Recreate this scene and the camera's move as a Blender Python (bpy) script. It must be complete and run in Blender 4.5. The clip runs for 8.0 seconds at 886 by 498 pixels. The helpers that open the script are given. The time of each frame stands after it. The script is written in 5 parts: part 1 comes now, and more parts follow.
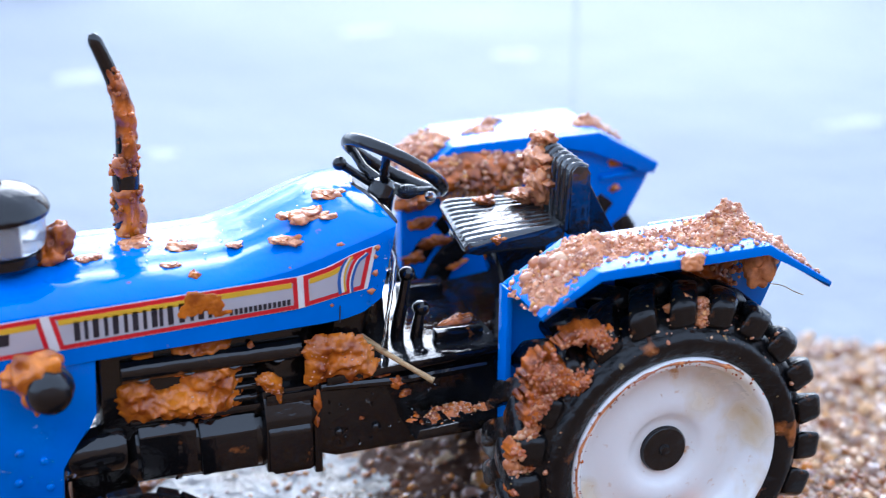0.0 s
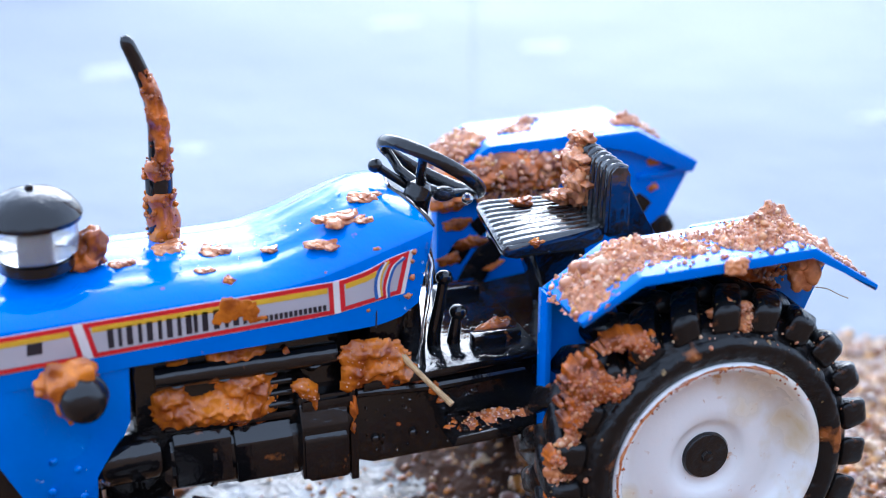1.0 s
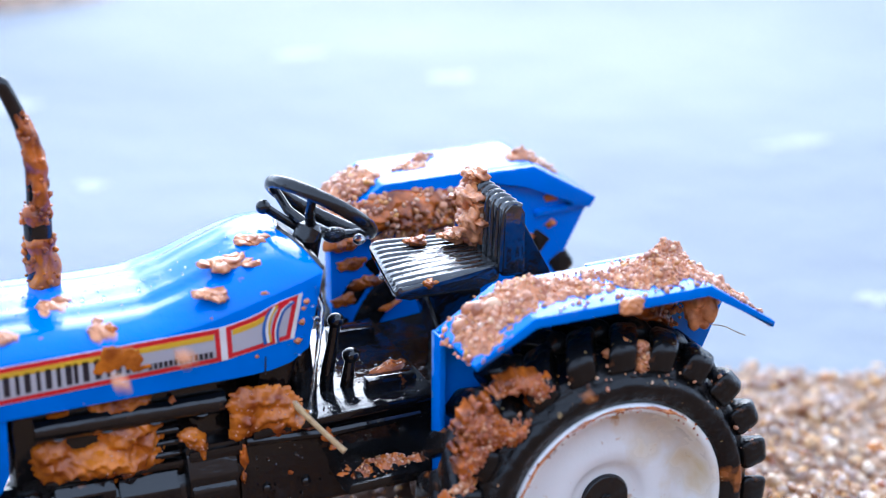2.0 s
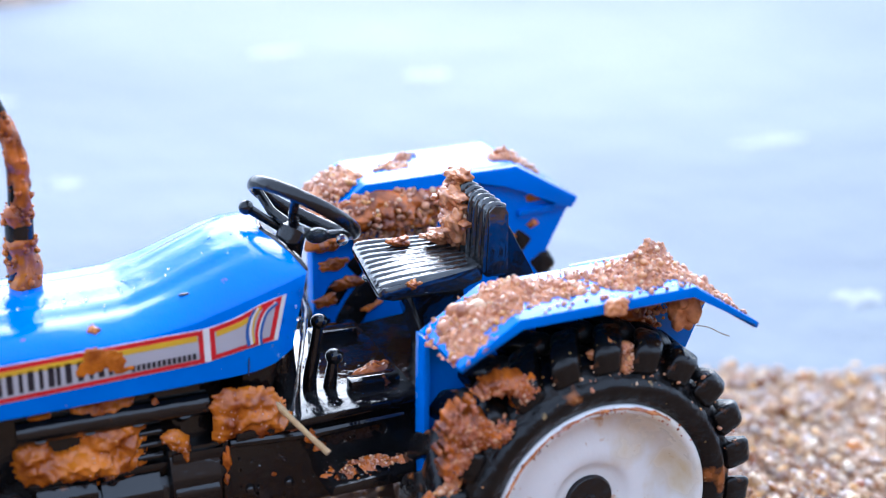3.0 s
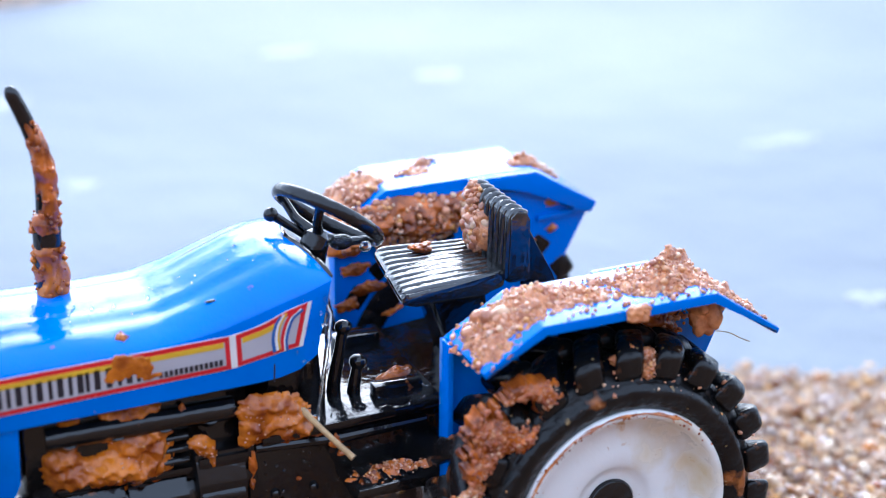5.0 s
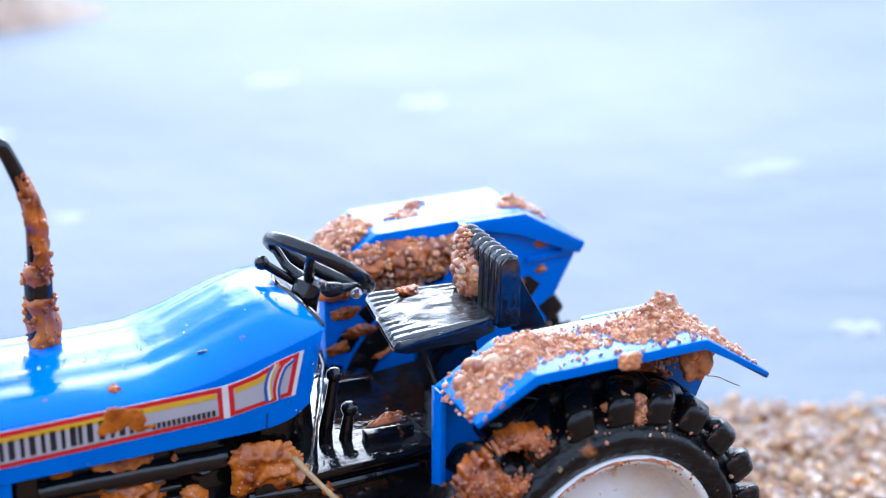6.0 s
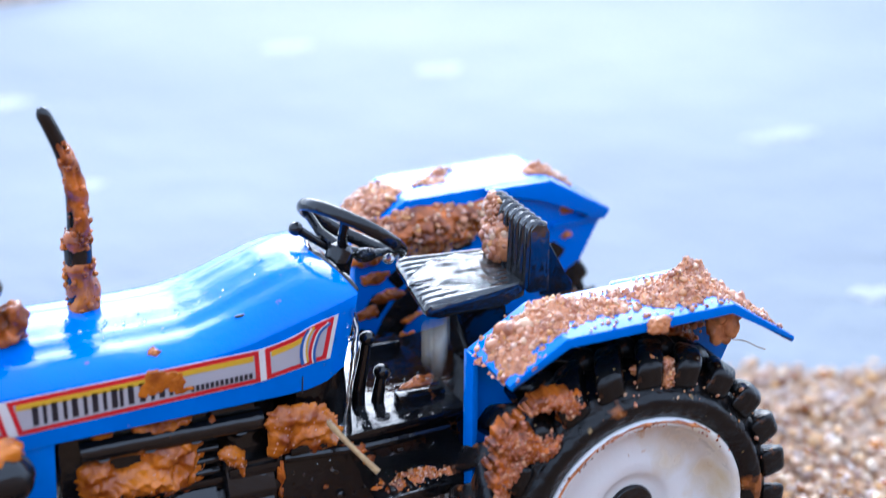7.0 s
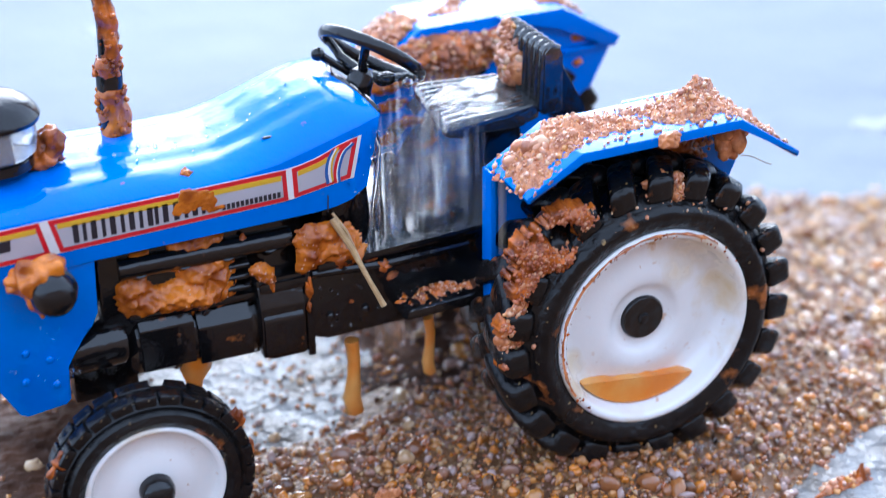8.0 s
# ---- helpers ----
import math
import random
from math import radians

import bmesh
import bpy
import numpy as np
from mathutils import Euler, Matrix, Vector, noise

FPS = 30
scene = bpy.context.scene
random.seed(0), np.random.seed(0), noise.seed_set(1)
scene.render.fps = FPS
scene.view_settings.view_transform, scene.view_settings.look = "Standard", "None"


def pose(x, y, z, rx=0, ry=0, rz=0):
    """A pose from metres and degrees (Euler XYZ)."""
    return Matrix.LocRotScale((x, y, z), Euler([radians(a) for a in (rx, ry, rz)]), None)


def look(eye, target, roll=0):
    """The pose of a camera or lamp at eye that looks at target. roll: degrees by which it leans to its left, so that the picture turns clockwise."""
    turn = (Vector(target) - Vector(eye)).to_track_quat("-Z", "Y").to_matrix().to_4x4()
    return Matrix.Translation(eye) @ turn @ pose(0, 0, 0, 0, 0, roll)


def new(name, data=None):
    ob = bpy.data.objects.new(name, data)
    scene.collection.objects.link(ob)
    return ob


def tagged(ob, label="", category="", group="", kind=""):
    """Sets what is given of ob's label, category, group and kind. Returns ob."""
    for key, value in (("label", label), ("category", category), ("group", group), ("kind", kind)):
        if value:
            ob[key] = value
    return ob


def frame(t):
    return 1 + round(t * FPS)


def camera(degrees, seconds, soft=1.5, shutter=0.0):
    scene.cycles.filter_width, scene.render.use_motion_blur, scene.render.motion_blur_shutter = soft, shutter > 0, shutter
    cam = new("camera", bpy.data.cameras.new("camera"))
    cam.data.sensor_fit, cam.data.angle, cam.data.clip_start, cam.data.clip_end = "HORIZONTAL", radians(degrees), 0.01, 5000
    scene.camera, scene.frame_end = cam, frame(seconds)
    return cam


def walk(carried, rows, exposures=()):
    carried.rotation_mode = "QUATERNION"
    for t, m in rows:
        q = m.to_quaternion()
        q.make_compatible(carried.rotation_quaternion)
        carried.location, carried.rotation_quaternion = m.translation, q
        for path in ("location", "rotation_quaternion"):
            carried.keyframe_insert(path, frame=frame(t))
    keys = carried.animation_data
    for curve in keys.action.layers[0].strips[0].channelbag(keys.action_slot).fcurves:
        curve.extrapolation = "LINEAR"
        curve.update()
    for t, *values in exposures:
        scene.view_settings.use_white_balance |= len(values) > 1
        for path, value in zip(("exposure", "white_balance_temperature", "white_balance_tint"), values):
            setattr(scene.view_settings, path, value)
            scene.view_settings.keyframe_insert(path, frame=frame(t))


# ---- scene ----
cam = camera(30.78, 8.0, soft=0.6, shutter=0.4)
PATH = [
    (0, -0.13167, -0.28586, 0.14770, 68.687, -0.229, -19.491),
    (0.5, -0.13296, -0.28384, 0.14778, 68.284, 0.097, -18.760),
    (1, -0.13173, -0.27961, 0.14879, 68.218, 0.288, -18.688),
    (1.5, -0.12717, -0.27575, 0.14833, 68.859, -0.119, -20.772),
    (1.7, -0.12441, -0.27503, 0.14851, 69.275, 0.008, -21.194),
    (2.8, -0.12579, -0.27255, 0.14878, 68.806, -0.333, -22.751),
    (3, -0.12624, -0.27244, 0.14920, 69.045, -0.348, -22.650),
    (3.5, -0.12772, -0.27049, 0.15060, 69.038, -0.118, -22.823),
    (4, -0.13010, -0.26967, 0.15060, 69.145, -0.204, -22.790),
    (5.3, -0.12999, -0.27344, 0.15427, 68.808, -0.185, -22.484),
    (5.5, -0.12957, -0.27206, 0.15640, 68.956, 0.000, -22.990),
    (6, -0.13083, -0.27126, 0.15828, 69.383, 0.011, -23.220),
    (6.5, -0.13224, -0.27173, 0.15858, 69.208, 0.090, -23.246),
    (7, -0.13742, -0.27406, 0.16010, 68.199, 0.075, -23.053),
    (7.5, -0.14143, -0.28144, 0.15721, 65.390, 0.372, -23.162),
    (8, -0.14603, -0.28623, 0.15841, 63.173, 0.824, -23.280),
]
walk(cam, [(t, pose(x, y, z, rx, ry, rz)) for t, x, y, z, rx, ry, rz in PATH],
     exposures=[(0, 1.37, 5150, 9), (7, 1.37, 5150, 9), (8, 1.46, 5130, 9)])
cam.data.dof.use_dof = True
cam.data.dof.focus_distance = 0.309
cam.data.dof.aperture_fstop = 12.0

# ---- light: bright overcast daylight from behind the tractor ----
world = bpy.data.worlds.new("overcast_sky")
scene.world = world
world.use_nodes = True
wn, wl = world.node_tree.nodes, world.node_tree.links
sky = wn.new("ShaderNodeTexSky")
sky.sky_type, sky.sun_disc = "NISHITA", False
sky.sun_elevation, sky.sun_rotation = radians(31), radians(20)
sky.air_density, sky.dust_density, sky.ozone_density = 1.0, 3.0, 1.5
cloud = wn.new("ShaderNodeMix")   # an even layer of cloud over the sky
cloud.data_type = "RGBA"
cloud.inputs[0].default_value = 0.65
cloud.inputs[7].default_value = (6.2, 6.5, 7.0, 1)
wl.new(sky.outputs[0], cloud.inputs[6])
wl.new(cloud.outputs[2], wn["Background"].inputs[0])
wn["Background"].inputs[1].default_value = 0.15
sun = new("sun", bpy.data.lights.new("sun", "SUN"))
sun.data.energy, sun.data.angle, sun.data.color = 0.8, radians(45), (1.0, 0.97, 0.93)
sun.matrix_world = look((0.30, 0.80, 0.52), (0, 0, 0))

# ---- materials ----
def surf(name, c1, c2=None, scale=120.0, rough=0.4, bump=0.0, bscale=600.0, coat=0.0, metal=0.0, trans=0.0, stains=(), island=None, spec=0.5, rvar=0.0):
    """A procedural surface: two tones, grain bump, and stains (colour, scale, from, to, roughness)."""
    m = bpy.data.materials.new(name)
    m.use_nodes = True
    n, l = m.node_tree.nodes, m.node_tree.links
    b = n["Principled BSDF"]
    geo = n.new("ShaderNodeNewGeometry") if island else None
    co = n.new("ShaderNodeTexCoord")
    def tex(s, detail=5.0):
        t = n.new("ShaderNodeTexNoise")
        t.inputs["Scale"].default_value, t.inputs["Detail"].default_value = s, detail
        l.new(co.outputs["Object"], t.inputs["Vector"])
        return t.outputs["Fac"]
    def mix(f, a, c):
        x = n.new("ShaderNodeMix")
        x.data_type = "RGBA"
        l.new(f, x.inputs[0])
        for s, v in ((x.inputs[6], a), (x.inputs[7], c)):
            if hasattr(v, "is_output"):
                l.new(v, s)
            else:
                s.default_value = (*v, 1)
        return x.outputs[2]
    def mixf(f, a, c):
        x = n.new("ShaderNodeMapRange")
        l.new(f, x.inputs[0])
        for s, v in ((x.inputs[3], a), (x.inputs[4], c)):
            if hasattr(v, "is_output"):
                l.new(v, s)
            else:
                s.default_value = v
        return x.outputs[0]
    def step(v, a, c):
        r = n.new("ShaderNodeMapRange")
        r.inputs[1].default_value, r.inputs[2].default_value = a, c
        l.new(v, r.inputs[0])
        return r.outputs[0]
    if island:
        ramp = n.new("ShaderNodeValToRGB")
        l.new(geo.outputs["Random Per Island"], ramp.inputs[0])
        e = ramp.color_ramp.elements
        while len(e) < len(island):
            e.new(0.5)
        for k, c in enumerate(island):
            e[k].position, e[k].color = k / len(island), (*c, 1)
        ramp.color_ramp.interpolation = "CONSTANT"
        col = mix(step(tex(scale), 0.3, 0.85), ramp.outputs[0], c1)
    else:
        col = mix(step(tex(scale), 0.35, 0.65), c1, c2 or c1)
    ro = mixf(step(tex(scale * 0.6), 0.3, 0.7), rough, rough + rvar)
    for c, s, a, z, r in stains:
        f = step(tex(s, 8.0), a, z)
        col, ro = mix(f, col, c), mixf(f, ro, r)
    l.new(col, b.inputs["Base Color"])
    l.new(ro, b.inputs["Roughness"])
    b.inputs["Metallic"].default_value, b.inputs["Coat Weight"].default_value = metal, coat
    b.inputs["Coat Roughness"].default_value, b.inputs["Transmission Weight"].default_value = 0.05, trans
    b.inputs["Specular IOR Level"].default_value = spec
    b.inputs["IOR"].default_value = 1.33 if trans else 1.5
    if bump:
        k = n.new("ShaderNodeBump")
        k.inputs["Strength"].default_value, k.inputs["Distance"].default_value = 1.0, bump
        l.new(tex(bscale), k.inputs["Height"])
        l.new(k.outputs[0], b.inputs["Normal"])
    return m

MUDC = (0.30, 0.095, 0.02)
BLUE = surf("blue_plastic", (0.0008, 0.148, 0.66), (0.0015, 0.172, 0.72), 60, 0.11, 0.0009, 55, coat=0.22, spec=0.3, rvar=0.12,
            stains=((MUDC, 260, 0.72, 0.78, 0.4),))
BLACK = surf("wet_black_plastic", (0.004, 0.004, 0.005), (0.008, 0.007, 0.007), 90, 0.035, 0.0007, 120, coat=0.35, spec=0.35, rvar=0.04,
             stains=((MUDC, 150, 0.69, 0.77, 0.3),))
BLACK_CLEAN = surf("clean_black_plastic", (0.005, 0.005, 0.006), (0.009, 0.009, 0.010), 90, 0.05, 0.0007, 230, coat=0.3, spec=0.3, rvar=0.05)
SEATBLACK = surf("glossy_wet_black_plastic", (0.008, 0.008, 0.009), (0.013, 0.013, 0.014), 90, 0.05, 0.0011, 200, coat=0.8, spec=0.5, rvar=0.05)
RUBBER = surf("wet_black_rubber", (0.004, 0.004, 0.005), (0.008, 0.0075, 0.0075), 140, 0.12, 0.0014, 230, rvar=0.2, spec=0.22, coat=0.16,
              stains=((MUDC, 130, 0.62, 0.70, 0.3), ((0.33, 0.22, 0.09), 520, 0.67, 0.74, 0.4)))
WHITE = surf("white_plastic", (0.84, 0.84, 0.84), (0.80, 0.80, 0.79), 50, 0.22, 0.0002, 200, coat=0.3,
             stains=(((0.48, 0.22, 0.04), 280, 0.66, 0.75, 0.4), ((0.66, 0.52, 0.28), 60, 0.56, 0.76, 0.35), ((0.40, 0.20, 0.05), 900, 0.70, 0.76, 0.4)))
MUD = surf("wet_clay_mud", (0.60, 0.15, 0.012), (0.14, 0.026, 0.003), 260, 0.07, 0.0009, 380, rvar=0.12, coat=0.35, spec=0.35)
MUD_LIGHT = surf("orange_clay_mud", (0.68, 0.20, 0.008), (0.24, 0.045, 0.003), 210, 0.07, 0.0009, 330, rvar=0.12, coat=0.3, spec=0.35)
GRIT = surf("wet_grit", (0.68, 0.32, 0.15), None, 300, 0.04, 0.0003, 900, rvar=0.08, coat=0.6,
            island=((0.46, 0.14, 0.05), (0.60, 0.27, 0.09), (0.34, 0.085, 0.03), (0.74, 0.52, 0.32), (0.54, 0.20, 0.09), (0.40, 0.12, 0.04), (0.20, 0.06, 0.025), (0.64, 0.29, 0.04), (0.70, 0.44, 0.32), (0.60, 0.27, 0.15), (0.44, 0.15, 0.07), (0.30, 0.09, 0.04)))
RED_GRIT = surf("wet_red_grit", (0.46, 0.13, 0.04), None, 300, 0.05, 0.0003, 900, rvar=0.08, coat=0.5,
                island=((0.44, 0.12, 0.04), (0.30, 0.075, 0.03), (0.58, 0.25, 0.10), (0.20, 0.05, 0.02), (0.50, 0.16, 0.07), (0.64, 0.36, 0.18)))
STONE = surf("wet_gravel_stone", (0.26, 0.09, 0.018), None, 400, 0.05, 0.0003, 900, rvar=0.08, coat=0.5, spec=0.5,
             island=((0.38, 0.15, 0.035), (0.52, 0.23, 0.05), (0.17, 0.06, 0.02), (0.56, 0.38, 0.19), (0.27, 0.16, 0.13), (0.06, 0.035, 0.025), (0.66, 0.22, 0.015), (0.42, 0.32, 0.30), (0.26, 0.095, 0.03), (0.33, 0.09, 0.03)))
SAND = surf("wet_coarse_sand", (0.21, 0.095, 0.03), (0.09, 0.038, 0.013), 130, 0.32, 0.0016, 420, rvar=0.3, spec=0.35, coat=0.1,
            stains=(((0.42, 0.26, 0.13), 600, 0.56, 0.7, 0.4),))
STONE_PALE = surf("pale_damp_gravel", (0.46, 0.28, 0.16), None, 400, 0.3, 0.0004, 900, rvar=0.3, coat=0.3,
                  island=((0.56, 0.32, 0.16), (0.70, 0.44, 0.20), (0.38, 0.22, 0.13), (0.74, 0.60, 0.44), (0.46, 0.35, 0.31), (0.18, 0.13, 0.11), (0.72, 0.38, 0.10), (0.66, 0.56, 0.52), (0.50, 0.30, 0.17)))
PUDDLE = surf("shallow_puddle_water", (0.27, 0.265, 0.26), (0.12, 0.095, 0.072), 90, 0.14, 0.0048, 140, rvar=0.2, spec=0.45)
# open water: the sky's bright reflection is put into the pale base colour
LAKE = surf("sky_pale_water", (0.205, 0.222, 0.243), (0.228, 0.245, 0.267), 6, 0.45, 0.003, 26, rvar=0.12, spec=0.06)
FILM = surf("clear_water", (0.98, 0.98, 0.98), None, 50, 0.02, 0.0008, 150, trans=1.0)
MUDWATER = surf("muddy_water", (0.72, 0.21, 0.012), (0.76, 0.38, 0.09), 90, 0.1, 0.0004, 200, coat=0.3)
FOAM = surf("white_foam", (0.34, 0.345, 0.35), (0.28, 0.285, 0.29), 300, 0.5, 0.001, 600)
STICKER = surf("silver_grey_sticker", (0.47, 0.46, 0.50), (0.43, 0.42, 0.46), 90, 0.3, coat=0.3, stains=((MUDC, 90, 0.70, 0.80, 0.4),))
S_RED = surf("red_sticker", (0.62, 0.008, 0.02), (0.55, 0.006, 0.018), 200, 0.3, coat=0.3)
S_YEL = surf("yellow_sticker", (0.72, 0.45, 0.02), (0.66, 0.38, 0.02), 200, 0.3, coat=0.3)
S_WHT = surf("white_sticker", (0.8, 0.8, 0.8), (0.72, 0.72, 0.72), 200, 0.3, coat=0.3)
S_INK = surf("dark_ink", (0.014, 0.013, 0.022), (0.02, 0.02, 0.03), 200, 0.35)
S_BLU = surf("blue_sticker", (0.02, 0.10, 0.36), (0.02, 0.12, 0.4), 200, 0.3, coat=0.3)
CLEAR = surf("clear_plastic", (0.93, 0.94, 0.95), (0.86, 0.87, 0.88), 200, 0.12, 0.0003, 150, trans=0.75)
STRAW = surf("wet_straw", (0.50, 0.33, 0.15), (0.36, 0.22, 0.09), 500, 0.4, 0.0003, 900)

# ---- mesh helpers, in millimetres ----
MM = 0.001

def part(name, bm, material, parent=None, label="", smooth=True, sharp=35):
    for v in bm.verts:
        v.co *= MM
    bmesh.ops.recalc_face_normals(bm, faces=bm.faces[:])
    if smooth:
        lim = radians(sharp)
        for f in bm.faces:
            f.smooth = True
        for e in bm.edges:
            if len(e.link_faces) == 2 and e.calc_face_angle(0) > lim:
                e.smooth = False
    me = bpy.data.meshes.new(name)
    bm.to_mesh(me)
    bm.free()
    me.materials.append(material)
    ob = new(name, me)
    if parent is not None:
        ob.parent = parent
        ob.matrix_parent_inverse = Matrix.Translation(-parent.location)
    return tagged(ob, label)

def share(name, me, parent, m=None, label=""):
    ob = new(name, me)
    ob.parent = parent
    if m is not None:
        ob.matrix_basis = m
    return tagged(ob, label)

def prism(bm, poly, y0, y1, bev=0.0):
    """A slab: a polygon in x, z drawn out from y0 to y1."""
    a = [bm.verts.new((x, y0, z)) for x, z in poly]
    b = [bm.verts.new((x, y1, z)) for x, z in poly]
    n = len(poly)
    fs = [bm.faces.new(a), bm.faces.new(b[::-1])] + [bm.faces.new((a[i], b[i], b[(i + 1) % n], a[(i + 1) % n])) for i in range(n)]
    if bev:
        es = list({e for f in fs for e in f.edges})
        bmesh.ops.bevel(bm, geom=es, offset=bev, segments=2, profile=0.6, affect="EDGES")

def block(bm, x0, x1, y0, y1, z0, z1, bev=0.6):
    prism(bm, [(x0, z0), (x1, z0), (x1, z1), (x0, z1)], y0, y1, bev)

def tube(bm, pts, radii, n=14, wob=0.0, seed=0, caps=True):
    """A bent tube through pts."""
    pts = [Vector(p) for p in pts]
    rings = []
    for i, p in enumerate(pts):
        d = (pts[min(i + 1, len(pts) - 1)] - pts[max(i - 1, 0)]).normalized()
        u = d.cross(Vector((0, 1, 0.01))).normalized()
        w = d.cross(u)
        r = radii[i] if hasattr(radii, "__len__") else radii
        ring = []
        for k in range(n):
            a = 2 * math.pi * k / n
            q = u * math.cos(a) + w * math.sin(a)
            rr = r * (1 + (wob * noise.noise(p * 0.35 + q * 1.3 + Vector((seed, 0, 0))) if wob else 0))
            ring.append(bm.verts.new(p + q * rr))
        rings.append(ring)
    for a, b in zip(rings, rings[1:]):
        for k in range(n):
            bm.faces.new((a[k], a[(k + 1) % n], b[(k + 1) % n], b[k]))
    if caps:
        bm.faces.new(rings[0][::-1])
        bm.faces.new(rings[-1])

def smooth_line(pts, n=6):
    """A rounder line through pts (Catmull-Rom)."""
    p = [Vector(q) for q in pts]
    p = [p[0] * 2 - p[1]] + p + [p[-1] * 2 - p[-2]]
    out = []
    for i in range(1, len(p) - 2):
        for k in range(n):
            t = k / n
            out.append(0.5 * (2 * p[i] + (p[i + 1] - p[i - 1]) * t + (2 * p[i - 1] - 5 * p[i] + 4 * p[i + 1] - p[i + 2]) * t * t + (3 * p[i] - p[i - 1] - 3 * p[i + 1] + p[i + 2]) * t ** 3))
    return out + [p[-2]]

def lathe(bm, profile, n=64, centre=(0, 0, 0), axis="y", closed=False, first=True):
    """A turned body: profile of (radius, along the axis)."""
    cx, cy, cz = centre
    rings = []
    for r, h in profile:
        ring = []
        for k in range(n):
            a = 2 * math.pi * k / n
            c, s = r * math.cos(a), r * math.sin(a)
            ring.append(bm.verts.new((cx + c, cy + h, cz + s) if axis == "y" else (cx + c, cy + s, cz + h)))
        rings.append(ring)
    pairs = list(zip(rings, rings[1:])) + ([(rings[-1], rings[0])] if closed else [])
    for a, b in pairs:
        for k in range(n):
            bm.faces.new((a[k], a[(k + 1) % n], b[(k + 1) % n], b[k]))
    if not closed:
        if first:
            bm.faces.new(rings[0][::-1])
        bm.faces.new(rings[-1])

def ball(bm, c, r, sub=2, sq=(1, 1, 1), wob=0.0):
    g = bmesh.ops.create_icosphere(bm, subdivisions=sub, radius=1.0)
    for v in g["verts"]:
        k = 1 + wob * noise.noise(v.co * 1.7 + Vector(c) * 0.37)
        v.co = Vector((c[0] + v.co.x * r * sq[0] * k, c[1] + v.co.y * r * sq[1] * k, c[2] + v.co.z * r * sq[2] * k))

ICO = {}
for _s in (1, 2):
    _b = bmesh.new()
    bmesh.ops.create_icosphere(_b, subdivisions=_s, radius=1.0)
    ICO[_s] = (np.array([v.co[:] for v in _b.verts]), np.array([[v.index for v in f.verts] for f in _b.faces]))
    _b.free()

def stones_mesh(name, centres, radii, material, sub=1, seed=1, flat=0.6, rough=0.2, smooth=False):
    """Many small stones in one mesh: centres in mm, each turned, squashed and dented by chance."""
    rng = np.random.default_rng(seed)
    base, tri = ICO[sub]
    n, k = len(centres), len(base)
    q = rng.normal(size=(n, 4))
    q /= np.linalg.norm(q, axis=1, keepdims=True)
    w, x, y, z = q.T
    rot = np.stack([np.stack([1 - 2 * (y * y + z * z), 2 * (x * y - z * w), 2 * (x * z + y * w)], -1),
                    np.stack([2 * (x * y + z * w), 1 - 2 * (x * x + z * z), 2 * (y * z - x * w)], -1),
                    np.stack([2 * (x * z - y * w), 2 * (y * z + x * w), 1 - 2 * (x * x + y * y)], -1)], 1)
    sc = rng.uniform(flat, 1.2, (n, 1, 3))
    v = base[None] * sc * rng.uniform(1 - rough, 1 + rough, (n, k, 1))
    v = np.einsum("nij,nkj->nki", rot, v) * np.asarray(radii)[:, None, None] + np.asarray(centres)[:, None]
    v = (v.reshape(-1, 3) * MM).astype(np.float32)
    f = (tri[None] + (np.arange(n) * k)[:, None, None]).reshape(-1, 3).astype(np.int32)
    me = bpy.data.meshes.new(name)
    me.vertices.add(len(v))
    me.vertices.foreach_set("co", v.ravel())
    me.loops.add(f.size)
    me.loops.foreach_set("vertex_index", f.ravel())
    me.polygons.add(len(f))
    me.polygons.foreach_set("loop_start", np.arange(0, f.size, 3, dtype=np.int32))
    me.polygons.foreach_set("use_smooth", np.full(len(f), smooth))
    me.update(calc_edges=True)
    me.validate()
    me.materials.append(material)
    return me

def patch(bm, o, u, v, h, seed, ragged=0.55, lump=0.6, rings=14, spokes=56, bury=0.5):
    """An uneven cake of mud or a pool of water on a surface: centre o, half axes u and v, height h along u x v."""
    o, u, v = Vector(o), Vector(u), Vector(v)
    nrm = u.cross(v).normalized()
    size = (u.length + v.length) / 2
    s = Vector((seed * 3.1, seed * 1.7, seed * 0.9))
    top = []
    for i in range(rings + 1):
        row = []
        for k in range(spokes):
            a = 2 * math.pi * k / spokes
            c = Vector((math.cos(a), math.sin(a), 0))
            edge = 1 + ragged * noise.fractal(c * 1.5 + s, 1.4, 2.0, 3)
            r = edge * i / rings
            p = o + u * (math.cos(a) * r) + v * (math.sin(a) * r)
            f = max(0.0, 1 - (i / rings) ** 2) ** 0.8
            z = h * f * (1 + lump * noise.fractal(p * (2.2 / max(2.0, size ** 0.75)) + s, 1.1, 2.0, 3)) - (bury if i == rings else 0)
            row.append(p + nrm * z)
        top.append(row)
    mid = bm.verts.new(sum(top[0], Vector()) / spokes)
    prev = None
    for i in range(1, rings + 1):
        cur = [bm.verts.new(p) for p in top[i]]
        for k in range(spokes):
            j = (k + 1) % spokes
            if prev is None:
                bm.faces.new((mid, cur[k], cur[j]))
            else:
                bm.faces.new((prev[k], cur[k], cur[j], prev[j]))
        prev = cur
    bm.faces.new(prev[::-1])

